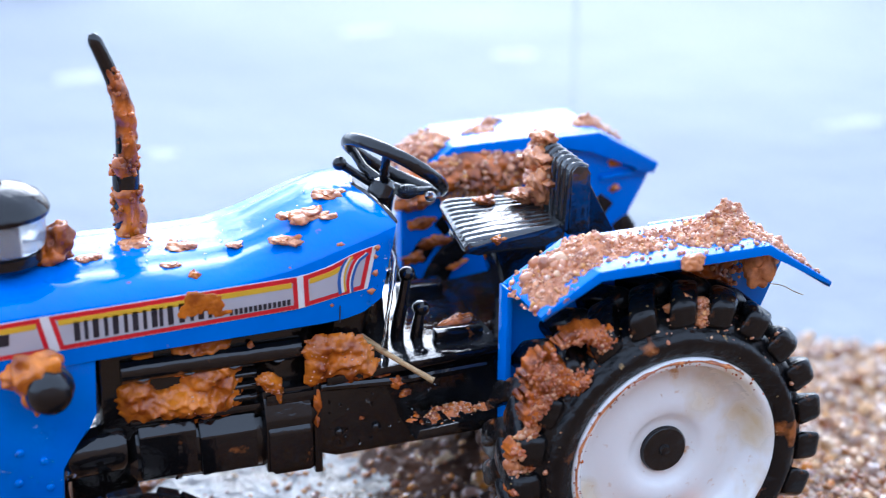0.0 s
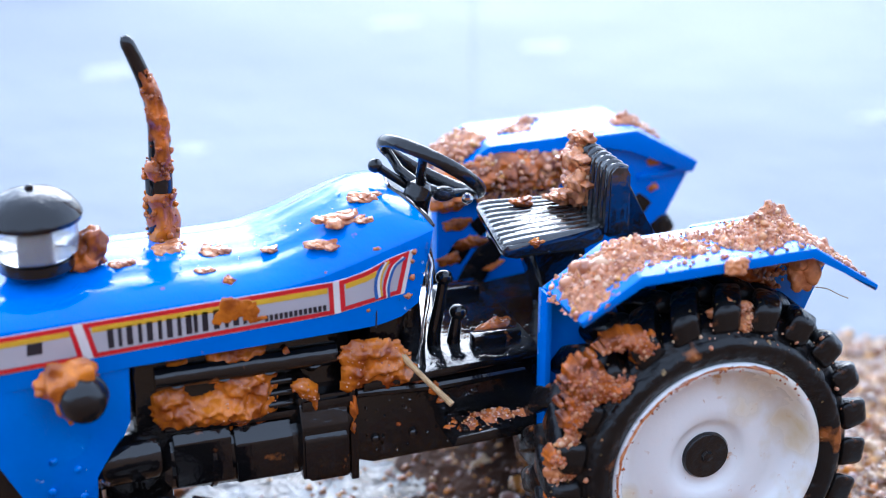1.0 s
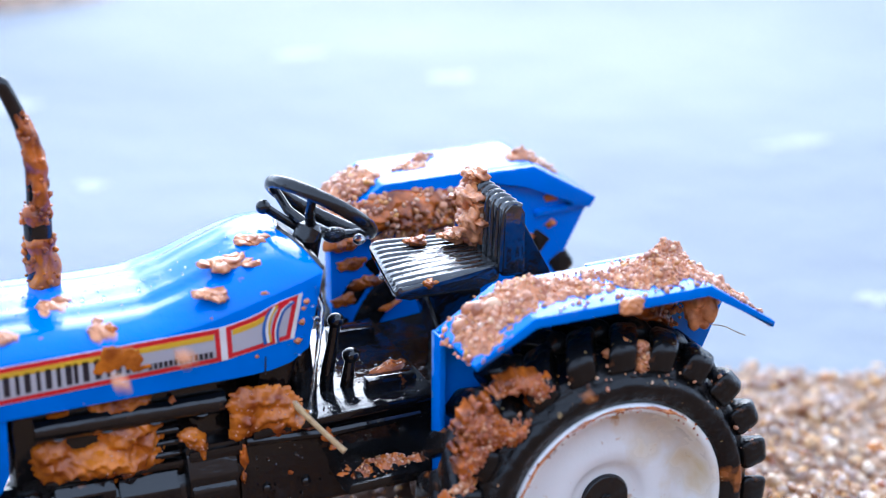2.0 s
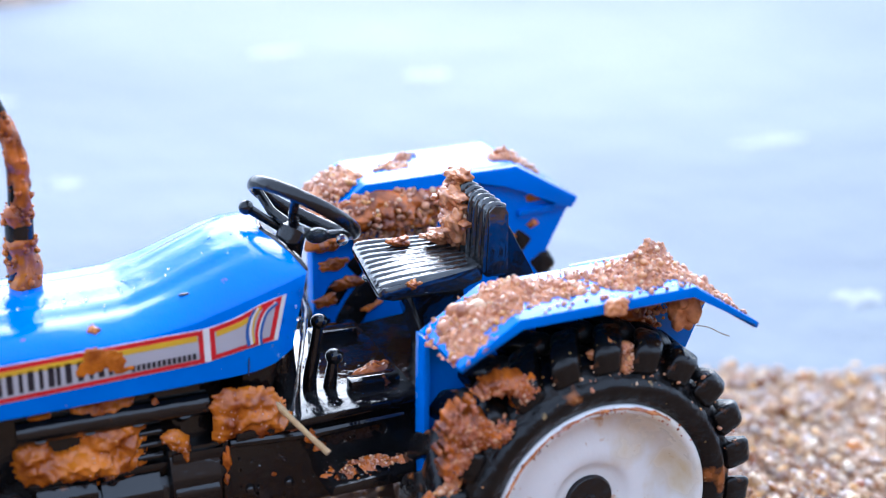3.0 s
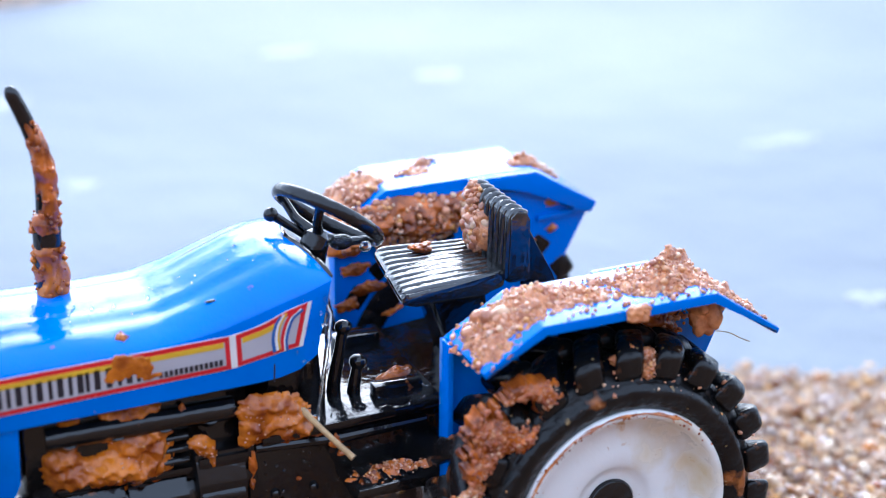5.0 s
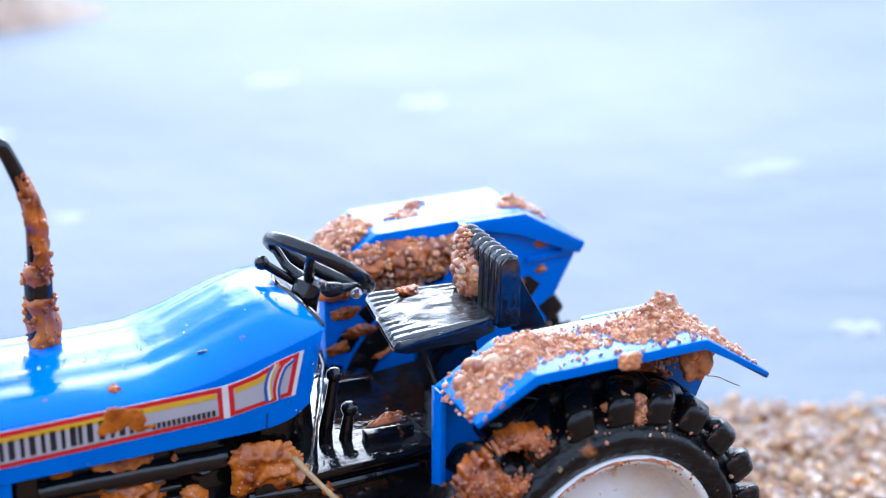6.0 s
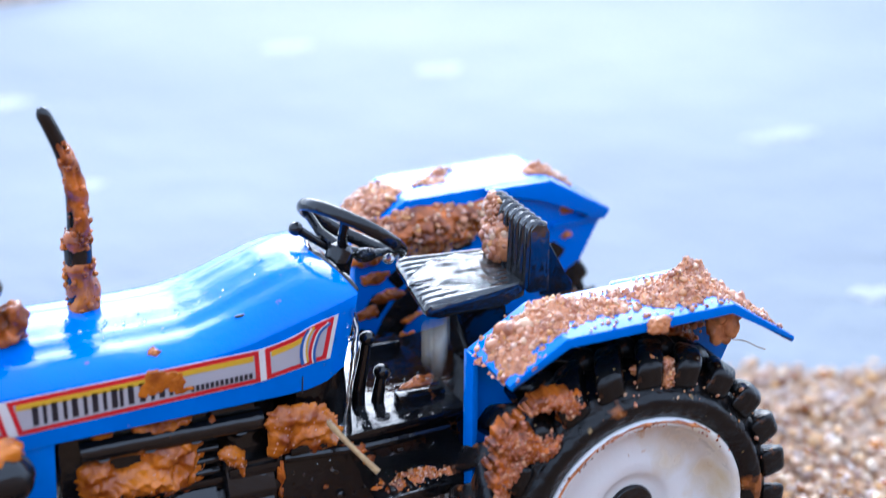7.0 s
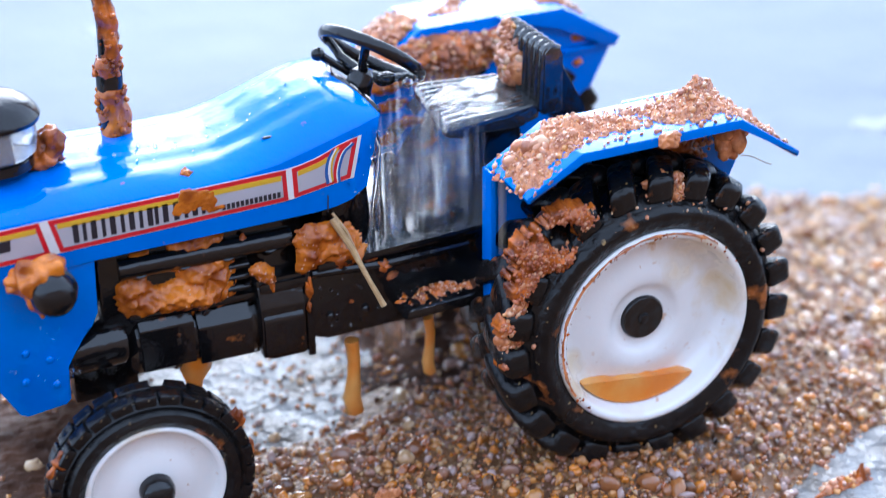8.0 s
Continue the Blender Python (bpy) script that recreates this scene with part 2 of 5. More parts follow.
def thing(name, label, category, at=(0, 0, 0), group=""):
    e = new(name)
    e.empty_display_size = 0.01
    e.location = Vector(at) * MM
    return tagged(e, label, category, group)
GRIT_BED = surf("gritty_mud", (0.72, 0.29, 0.105), (0.34, 0.095, 0.028), 380, 0.05, 0.0010, 480, rvar=0.1, coat=0.5, spec=0.45)
FOAMS = ((160, 432, 13, 8), (255, 276, 20, 6), (184, 119, 8, 6), (-45, 456, 15, 9), (-33, 330, 8, 6), (106, 501, 12, 7))

# ---- ground and water ----
def bump2(x, y, cx, cy, rx, ry):
    return math.exp(-((x - cx) / rx) ** 2 - ((y - cy) / ry) ** 2)

def ground_z(x, y):
    """Height of the gravel, in mm."""
    z = -31.0 - 0.12 * max(0, min(x, 900) - 25) - 0.08 * max(0, min(y, 70)) - 0.25 * max(0, min(y, 220) - 70)
    z -= 0.05 * max(0, -40 - max(x, -300)) + 0.05 * max(0, -60 - max(y, -300))
    z = max(z, -78.0)
    if y < -95:   # unseen bank added behind the viewer, raised to block low sky light
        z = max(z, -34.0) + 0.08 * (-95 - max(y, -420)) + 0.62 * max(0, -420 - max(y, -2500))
    z -= 6.0 * bump2(x, y, -60, 14, 38, 27) + 11.0 * bump2(x, y, 52, -72, 42, 21)
    z += 2.5 * bump2(x, y, -2, -40, 28, 14) + 1.5 * bump2(x, y, -52, -28, 24, 12)
    z += 62.0 * bump2(x, y, -60, 722, 150, 60) + 58.0 * bump2(x, y, 560, 640, 130, 40)
    if abs(x) < 1500 and abs(y) < 1500:
        z += 1.5 * noise.noise(Vector((x / 22, y / 22, 0))) + 0.7 * noise.noise(Vector((x / 6, y / 6, 3)))
    return z

def axis_steps(lo, hi, step, far):
    fine = list(np.arange(lo, hi + 0.1, step))
    return [-far, -8000, -2500, -1200, -800, -600, -500, -420, -350] + fine + [350, 420, 500, 580, 640, 700, 760, 820, 900, 1200, 2500, 8000, far]

def build_ground():
    xs, ys = axis_steps(-230, 290, 2.6, 60000), axis_steps(-150, 290, 2.6, 60000)
    verts = [(x * MM, y * MM, ground_z(x, y) * MM) for y in ys for x in xs]
    w = len(xs)
    faces = [(j * w + i, j * w + i + 1, (j + 1) * w + i + 1, (j + 1) * w + i) for j in range(len(ys) - 1) for i in range(w - 1)]
    me = bpy.data.meshes.new("ground")
    me.from_pydata(verts, [], faces)
    me.polygons.foreach_set("use_smooth", [True] * len(faces))
    me.materials.append(SAND)
    return tagged(new("ground", me), "wet brown coarse sand and gravel bank", "ground", kind="structure")

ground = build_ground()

def build_lake():
    bm = bmesh.new()
    s = 60000
    bm.faces.new([bm.verts.new(c) for c in ((-s, -s, -51.5), (s, -s, -51.5), (s, s, -51.5), (-s, s, -51.5))])
    tagged(part("water", bm, LAKE), "pale water sheet with the bright overcast sky's reflection put in its colour", "water", kind="structure")

build_lake()

def build_puddle(cx, cy, rx, ry, z, label, seed):
    bm = bmesh.new()
    n, m = 60, 14
    grid = [[bm.verts.new((cx + rx * r / m * math.cos(6.28319 * k / n), cy + ry * r / m * math.sin(6.28319 * k / n),
                           z - (0.8 if r == m else 0) + 0.25 * noise.noise(Vector((k * 0.7, r * 0.9, seed))))) for k in range(n)] for r in range(1, m + 1)]
    c = bm.verts.new((cx, cy, z))
    for k in range(n):
        bm.faces.new((c, grid[0][k], grid[0][(k + 1) % n]))
        for a, b in zip(grid, grid[1:]):
            bm.faces.new((a[k], b[k], b[(k + 1) % n], a[(k + 1) % n]))
    tagged(part("puddle", bm, PUDDLE), label, "puddle", kind="structure")

build_puddle(-60, 17, 34, 34, -36.0, "thin sheet of pale water lying over the gravel under the toy tractor", 1)
build_puddle(52, -72, 56, 24, -37.2, "pale shallow puddle at the edge of the gravel", 2)

def build_gravel():
    rng = np.random.default_rng(5)
    def lay(n, x0, x1, y0, y1, r0, r1, sub, seed, name, sink=0.25):
        xy = np.stack([rng.uniform(x0, x1, n), rng.uniform(y0, y1, n)], -1)
        r = r0 * (r1 / r0) ** (rng.random(n) ** 2.0)
        c = np.array([(x, y, ground_z(x, y) + rr * sink) for (x, y), rr in zip(xy, r)])
        keep = c[:, 2] > -53
        wet = np.exp(-((c[:, 0] + 60) / 40) ** 2 - ((c[:, 1] - 20) / 26) ** 2) > 0.35
        keep &= ~((c[:, 2] < -38.2) & (c[:, 1] < -40) & (c[:, 0] > 0))
        # fewer stones where the shade-coloured sheet lies under the nose
        nose_shade = np.exp(-((c[:, 0] + 122) / 26) ** 2 - ((c[:, 1] - 8) / 26) ** 2) > 0.35
        keep &= ~(nose_shade & (rng.random(n) < 0.7))
        keep &= ~(wet & (rng.random(n) < 0.84))
        me = stones_mesh(name, c[keep], r[keep], STONE_PALE if x0 > 50 else STONE, sub, seed, flat=0.45, rough=0.18 if sub == 2 else 0.2, smooth=sub == 2)
        tagged(new(name, me), "wet brown, tan and grey gravel grains", "gravel", kind="stuff")
    lay(11000, -135, 75, -90, 62, 0.55, 1.5, 2, 11, "gravel")
    lay(22000, -150, 100, -95, 70, 0.35, 0.8, 1, 12, "fine_gravel")
    lay(7000, 60, 230, -70, 95, 0.6, 2.2, 1, 13, "gravel_slope")
    xy = np.stack([rng.normal(-50, 20, 320), rng.normal(16, 15, 320)], -1)
    r = rng.uniform(0.3, 1.0, 320)
    tagged(new("puddle_gravel", stones_mesh("puddle_gravel", np.c_[xy, -36.1 + r * 0.15], r, STONE, 1, 17)), "brown grains poking through the shallow water", "gravel", kind="stuff")
    # the larger pebbles, one by one
    shapes = [stones_mesh("pebble", [(0, 0, 0)], [1.0], STONE_ONE, 2, 40 + k, 0.5, 0.16, True) for k in range(8)]
    for k in range(290):
        x, y = (rng.uniform(-75, 25), rng.uniform(-68, -22)) if k < 110 else (rng.uniform(-130, 85), rng.uniform(-85, 45)) if k < 220 else (rng.uniform(60, 190), rng.uniform(-40, 75))
        r = rng.uniform(1.2, 2.5)
        if -115 < x < -82 and abs(y + 33) < 14 or -28 < x < 28 and abs(y + 38) < 16:
            r = 1.0
        m = pose(x * MM, y * MM, (ground_z(x, y) + r * 0.2) * MM, rng.uniform(0, 360), rng.uniform(0, 360), rng.uniform(0, 360)) @ Matrix.Scale(r, 4)
        share("pebble", shapes[k % 8], ground, m)

STONE_ONE = STONE.copy()
STONE_ONE.name = "wet_pebble"
_t = STONE_ONE.node_tree
_oi = _t.nodes.new("ShaderNodeObjectInfo")
for _n in _t.nodes:
    if _n.bl_idname == "ShaderNodeValToRGB":
        _t.links.new(_oi.outputs["Random"], _n.inputs[0])

# ---- the toy tractor ----
tractor = thing("toy_tractor", "muddy blue and black plastic toy tractor with white wheels, being rinsed", "toy tractor", (-50, 0, -32))

HW = 18.6   # half the hood's width

def hood_line(x):
    """Top, shoulder and lower edge of the hood at x."""
    def ip(xs, zs):
        return float(np.interp(x, xs, zs))
    top = ip([-131, -120, -100, -84, -76, -70, -64, -58, -53, -49, -45.5], [37.0, 38.2, 38.6, 38.2, 38.6, 40.4, 43.0, 45.3, 46.3, 46.0, 45.2])
    sho = ip([-131, -100, -76, -66, -58, -50, -45.5], [33.4, 34.2, 34.8, 36.4, 38.7, 41.2, 42.5])
    low = ip([-131, -102, -60, -55, -50, -45.5], [21.0, 23.2, 24.3, 24.6, 25.6, 27.6])
    half = ip([-131, -128, -120, -56, -50, -45.5], [16.5, 18.0, HW, HW, HW, HW - 0.7])
    return top, sho, low, half

def hood_top(x, y):
    """Height of the hood's skin at x, y."""
    top, sho, low, half = hood_line(x)
    return sho + (top - sho) * max(0.0, 1 - abs(y / half) ** 2.6) ** 0.75

def build_hood():
    bm = bmesh.new()
    rows = []
    xs = list(np.linspace(-131, -45.5, 60))
    for x in xs:
        top, sho, low, half = hood_line(x)
        row = []
        for y, z in ((half - 1.2, low), (half, low + 0.8), (half, (low + sho) / 2), (half, sho)):
            row.append((x, y, z))
        for k in range(1, 20):
            a = k / 20 * math.pi / 2
            yy = half * math.cos(a) ** 0.86
            flute = 0.55 * math.exp(-((yy - 9.5) / 2.0) ** 2) * min(1, max(0, (-50 - x) / 8))
            flute += 0.35 * math.exp(-((yy - 4.2) / 1.4) ** 2) * min(1, max(0, (-50 - x) / 8))
            row.append((x, yy, hood_top(x, yy) - flute))
        row.append((x, 0, top))
        back = max(0.0, (x + 62) / 16.5) ** 1.5   # the rear lip leans back at its corners and hangs over the dash
        row = [(x - back * (0.22 * max(0.0, 43.0 - z) + 0.2 * max(0.0, 17.5 - y) * min(1, max(0, (z - 42.0) / 2))), y, z) for x, y, z in row]
        full = [(q[0], -q[1], q[2]) for q in row] + row[-2::-1]
        rows.append([bm.verts.new(q) for q in full])
    for a, b in zip(rows, rows[1:]):
        for i in range(len(a) - 1):
            bm.faces.new((a[i], a[i + 1], b[i + 1], b[i]))
        bm.faces.new((a[-1], a[0], b[0], b[-1]))
    bm.faces.new(rows[0])
    bm.faces.new(rows[-1][::-1])
    hood = part("hood", bm, BLUE, tractor, "glossy wet blue plastic hood", sharp=50)
    bm = bmesh.new()   # thin dark gasket along the rear lip
    lip = []
    for k in range(-8, 9):
        y = 17.2 * k / 8
        lip.append((-45.3 - 0.2 * (17.5 - abs(y)), y, hood_top(-45.5, y) + 0.05))
    tube(bm, lip, 0.38, 8, 0.8, 3)
    part("rear_gasket", bm, BLACK, hood, "thin dirty black rear edge of the hood")
    bm = bmesh.new()   # seam at the back of the side panel
    tube(bm, [(-57.2, -HW - 0.05, 24.8), (-57.0, -HW - 0.05, 28.2)], 0.14, 6)
    part("seam", bm, S_INK, hood)
    bm = bmesh.new()   # shallow dimple on the tank
    ball(bm, (-66.5, -13.2, hood_top(-66.5, -13.2) - 0.1), 1.0, 2, (1.5, 0.5, 0.25))
    part("tank_mark", bm, BLACK_CLEAN, hood)
    bm = bmesh.new()
    block(bm, -132.4, -130.9, -14.5, 14.5, 3, 35, 0.6)
    grille = part("grille", bm, BLACK_CLEAN, tractor, "black slotted front grille")
    for k in range(9):
        bm = bmesh.new()
        block(bm, -133.0, -132.2, -12.5, 12.5, 6 + k * 3, 7.6 + k * 3, 0.2)
        part("slat", bm, BLACK_CLEAN, grille)
    return hood

hood = build_hood()

def build_sticker(side):
    y = side * HW
    def slab(name, poly, mat, lift, parent, label=""):
        bm = bmesh.new()
        a, b = (y, y + side * lift)
        prism(bm, poly, min(a, b), max(a, b))
        return part(name, bm, mat, parent, label, smooth=False)
    def inset(p, d):
        c = Vector((sum(q[0] for q in p) / len(p), sum(q[1] for q in p) / len(p)))
        out = []
        n = len(p)
        for i in range(n):
            a, b, e = Vector(p[i - 1]), Vector(p[i]), Vector(p[(i + 1) % n])
            n1, n2 = Vector((-(b - a).y, (b - a).x)).normalized(), Vector((-(e - b).y, (e - b).x)).normalized()
            if n1.dot(c - b) < 0:
                n1, n2 = -n1, -n2
            h = (n1 + n2).normalized()
            out.append(tuple(b + h * d / max(0.4, h.dot(n1))))
        return out
    def top_z(x):
        return float(np.interp(x, [-126, -110, -65, -63.7, -58.7, -54.3, -50.2], [33.0, 33.7, 35.2, 35.3, 36.5, 38.4, 39.5]))
    def low_z(x):
        return float(np.interp(x, [-126, -109, -65, -52.5], [26.0, 26.8, 28.7, 31.0]))
    def band(x0, x1, skew0=0.0, skew1=0.0, n=8):
        xs = [x0 + (x1 - x0) * k / n for k in range(n + 1)]
        up = [(x + skew0 * (1 - k / n) + skew1 * k / n, 0) for k, x in enumerate(xs)]
        low = [(x, low_z(x)) for x in xs]
        up = [(x, top_z(x)) for x, _ in up]
        return low + up[::-1]
    base = slab("sticker", band(-126, -51.6, 0, 1.9, 30), S_WHT, 0.12, tractor, "long side sticker in grey, red and yellow with dark lettering")
    for x0, x1, s0, s1 in ((-126, -110.2, 0, -1.5), (-108.7, -64.9, -1.6, -0.2), (-63.9, -52.3, -0.2, 1.9)):
        b = band(x0, x1, s0, s1, 12)
        slab("red_border", inset(b, 0.12), S_RED, 0.22, base)
        slab("grey_field", inset(b, 1.0), STICKER, 0.30, base)
        xs = np.linspace(x0 + 1.2 + s0 * 0.7, x1 - 1.2 + s1 * (0.7 if s1 < 0 else 0.2) - (3.8 if x1 > -60 else 0), 9)
        stripe = [(x, top_z(x) - 2.0) for x in xs] + [(x, top_z(x) - 1.0) for x in xs[::-1]]
        slab("yellow_stripe", stripe, S_YEL, 0.36, base)
    # curved trim lines at the back end
    def stroke(name, pts, wd, mat, lift):
        line = [p.to_2d() for p in smooth_line([(x, z, 0) for x, z in pts], 5)]
        rim = []
        for k, p in enumerate(line):
            d = (line[min(k + 1, len(line) - 1)] - line[max(k - 1, 0)]).normalized()
            rim.append(p + Vector((d.y, -d.x)) * -wd)
        slab(name, [tuple(p) for p in line] + [tuple(p) for p in rim[::-1]], mat, lift, base)
    outer, inner = [(-55.8, 37.6), (-57.0, 35.6), (-57.5, 33.2), (-57.3, 30.7)], [(-52.4, 38.6), (-54.3, 37.2), (-55.3, 35.1), (-55.8, 32.9), (-55.7, 30.9)]
    stroke("blue_curve", outer, 0.62, S_BLU, 0.40)
    stroke("white_curve", [(x + 0.62, z + 0.25) for x, z in outer], 0.5, S_WHT, 0.41)
    stroke("yellow_curve", [(x + 1.12, z + 0.4) for x, z in outer], 0.35, S_YEL, 0.42)
    stroke("red_curve", inner, 0.55, S_RED, 0.43)
    stroke("white_curve", [(x + 0.55, z - 0.15) for x, z in inner], 0.25, S_WHT, 0.44)
    stroke("blue_curve", [(x + 0.8, z - 0.2) for x, z in inner], 0.5, S_BLU, 0.45)
    # the maker's name and lesser words as plain bars
    x = -106.0
    for wd in (3.0, 3.2, 3.2, 3.1, 2.6, 1.7, 3.2, 3.0):
        z0, e = low_z(x) + 1.45, x + wd - 0.5
        slab("name_bar", [(x, z0), (x + 1.05, z0), (x + 1.05, z0 + 3.7), (x, z0 + 3.7)], S_INK, 0.36, base)
        if wd > 2:
            slab("name_bar", [(e - 0.7, z0 + 0.05), (e, z0 + 0.05), (e, z0 + 3.75), (e - 0.7, z0 + 3.75)], S_INK, 0.36, base)
        x += wd + 0.32
    z0 = low_z(-77) + 1.15
    for k in range(13):
        x, z = -78.0 + 0.9 * k, z0 + 0.038 * k
        slab("small_word_bar", [(x, z), (x + 0.62, z + 0.02), (x + 0.62, z + 1.15), (x, z + 1.13)], S_INK, 0.36, base)
    slab("model_bar", [(-119.9, 29.0), (-117.3, 29.1), (-117.1, 31.3), (-119.7, 31.2)], S_INK, 0.36, base)

build_sticker(-1)
build_sticker(1)

def build_front():
    poly = [(-102.5, 25), (-103.1, 13), (-104.6, 10.0), (-109.2, 5.2), (-110.5, 3.0), (-110.0, -4.2), (-111.0, -5.2), (-118.6, -6.2), (-120.0, -5.4), (-123.2, 1), (-131, 16), (-131, 25)]
    for s in (-1, 1):
        bm = bmesh.new()
        prism(bm, poly, min(s * (HW - 0.4), s * (HW - 3.2)), max(s * (HW - 0.4), s * (HW - 3.2)), 0.6)
        side = part("front_side_panel", bm, BLUE, tractor, "blue plastic side panel of the nose")
        for x, z in ((-118, 1.5), (-112.5, -0.4), (-117.3, 7.5), (-113.2, 5.2)):
            bm = bmesh.new()
            ball(bm, (x, s * (HW - 0.3), z), 0.8, 2, (1, 0.6, 1))
            part("rivet", bm, BLUE, side)
    bm = bmesh.new()
    block(bm, -128, -108, -15.2, 15.2, -2, 22, 1.0)
    part("nose_core", bm, BLACK, tractor)
    bm = bmesh.new()
    tube(bm, [(-100, -34, -14.5), (-100, 34, -14.5)], 2.0, 16)
    block(bm, -108, -95, -8, 8, -12, 0, 1.0)
    part("front_axle", bm, BLACK, tractor)

build_front()

def build_headlight(s):
    bm = bmesh.new()
    c = (-111.7, s * 18.2, 22.4)
    lathe(bm, [(2.0, 0), (2.8, s * 1.2), (3.8, s * 3.6), (4.3, s * 6.0), (4.2, s * 8.0), (3.5, s * 9.6), (2.2, s * 10.6), (0.5, s * 11.0)], 40, c)
    lamp = part("headlight", bm, BLACK_CLEAN, tractor, "round black plastic headlight")
    bm = bmesh.new()
    lathe(bm, [(4.25, s * 5.2), (4.55, s * 5.6), (4.55, s * 6.4), (4.25, s * 6.8)], 40, c, closed=True)
    part("headlight_ring", bm, BLACK_CLEAN, lamp)

build_headlight(-1)
build_headlight(1)

def build_air_filter():
    c = (-115.7, -4.0, 0)
    bm = bmesh.new()
    lathe(bm, [(3.4, 33), (3.4, 38.2), (5.8, 38.6), (6.8, 39.6), (6.8, 41.4), (6.2, 42.0)], 48, c, "z")
    base = part("air_filter_base", bm, BLACK_CLEAN, tractor, "black air pre-cleaner stem and base")
    bm = bmesh.new()
    lathe(bm, [(6.6, 41.9), (7.5, 42.6), (7.8, 45.0), (7.8, 47.8), (7.4, 48.4)], 48, c, "z")
    part("air_filter_bowl", bm, CLEAR, base, "clear plastic pre-cleaner bowl")
    bm = bmesh.new()
    lathe(bm, [(2.4, 42.0), (2.4, 48.0)], 24, c, "z")
    part("air_filter_core", bm, BLACK_CLEAN, base)
    bm = bmesh.new()
    lathe(bm, [(7.8, 48.2), (8.7, 48.6), (8.9, 49.4), (8.5, 50.4), (7.2, 52.0), (5.0, 53.3), (2.4, 54.0), (0.8, 54.2), (0.7, 54.8), (0.2, 55.0)], 48, c, "z")
    part("air_filter_cap", bm, BLACK_CLEAN, base, "glossy black domed cap")

build_air_filter()

def build_exhaust():
    Y = 7.0
    bm = bmesh.new()
    tube(bm, [(-91.6, Y, 35), (-91.6, Y, 43), (-91.4, Y, 51.6), (-91.4, Y, 52.4)], [2.6, 2.6, 2.6, 2.2], 24)
    muf = part("muffler", bm, BLACK, tractor, "black plastic muffler stub on the hood")
    bm = bmesh.new()
    line = smooth_line([(-91.4, Y, 51.5), (-91.2, Y, 57.5), (-91.3, Y, 62.5), (-92.4, Y, 67.8), (-94.1, Y, 72.8), (-95.9, Y, 77.3)], 6)
    tube(bm, line, [1.8 - 0.5 * k / len(line) if k < len(line) - 2 else (1.1 if k == len(line) - 2 else 0.5) for k in range(len(line))], 20)
    part("exhaust_pipe", bm, BLACK, muf, "curved black exhaust pipe")

build_exhaust()

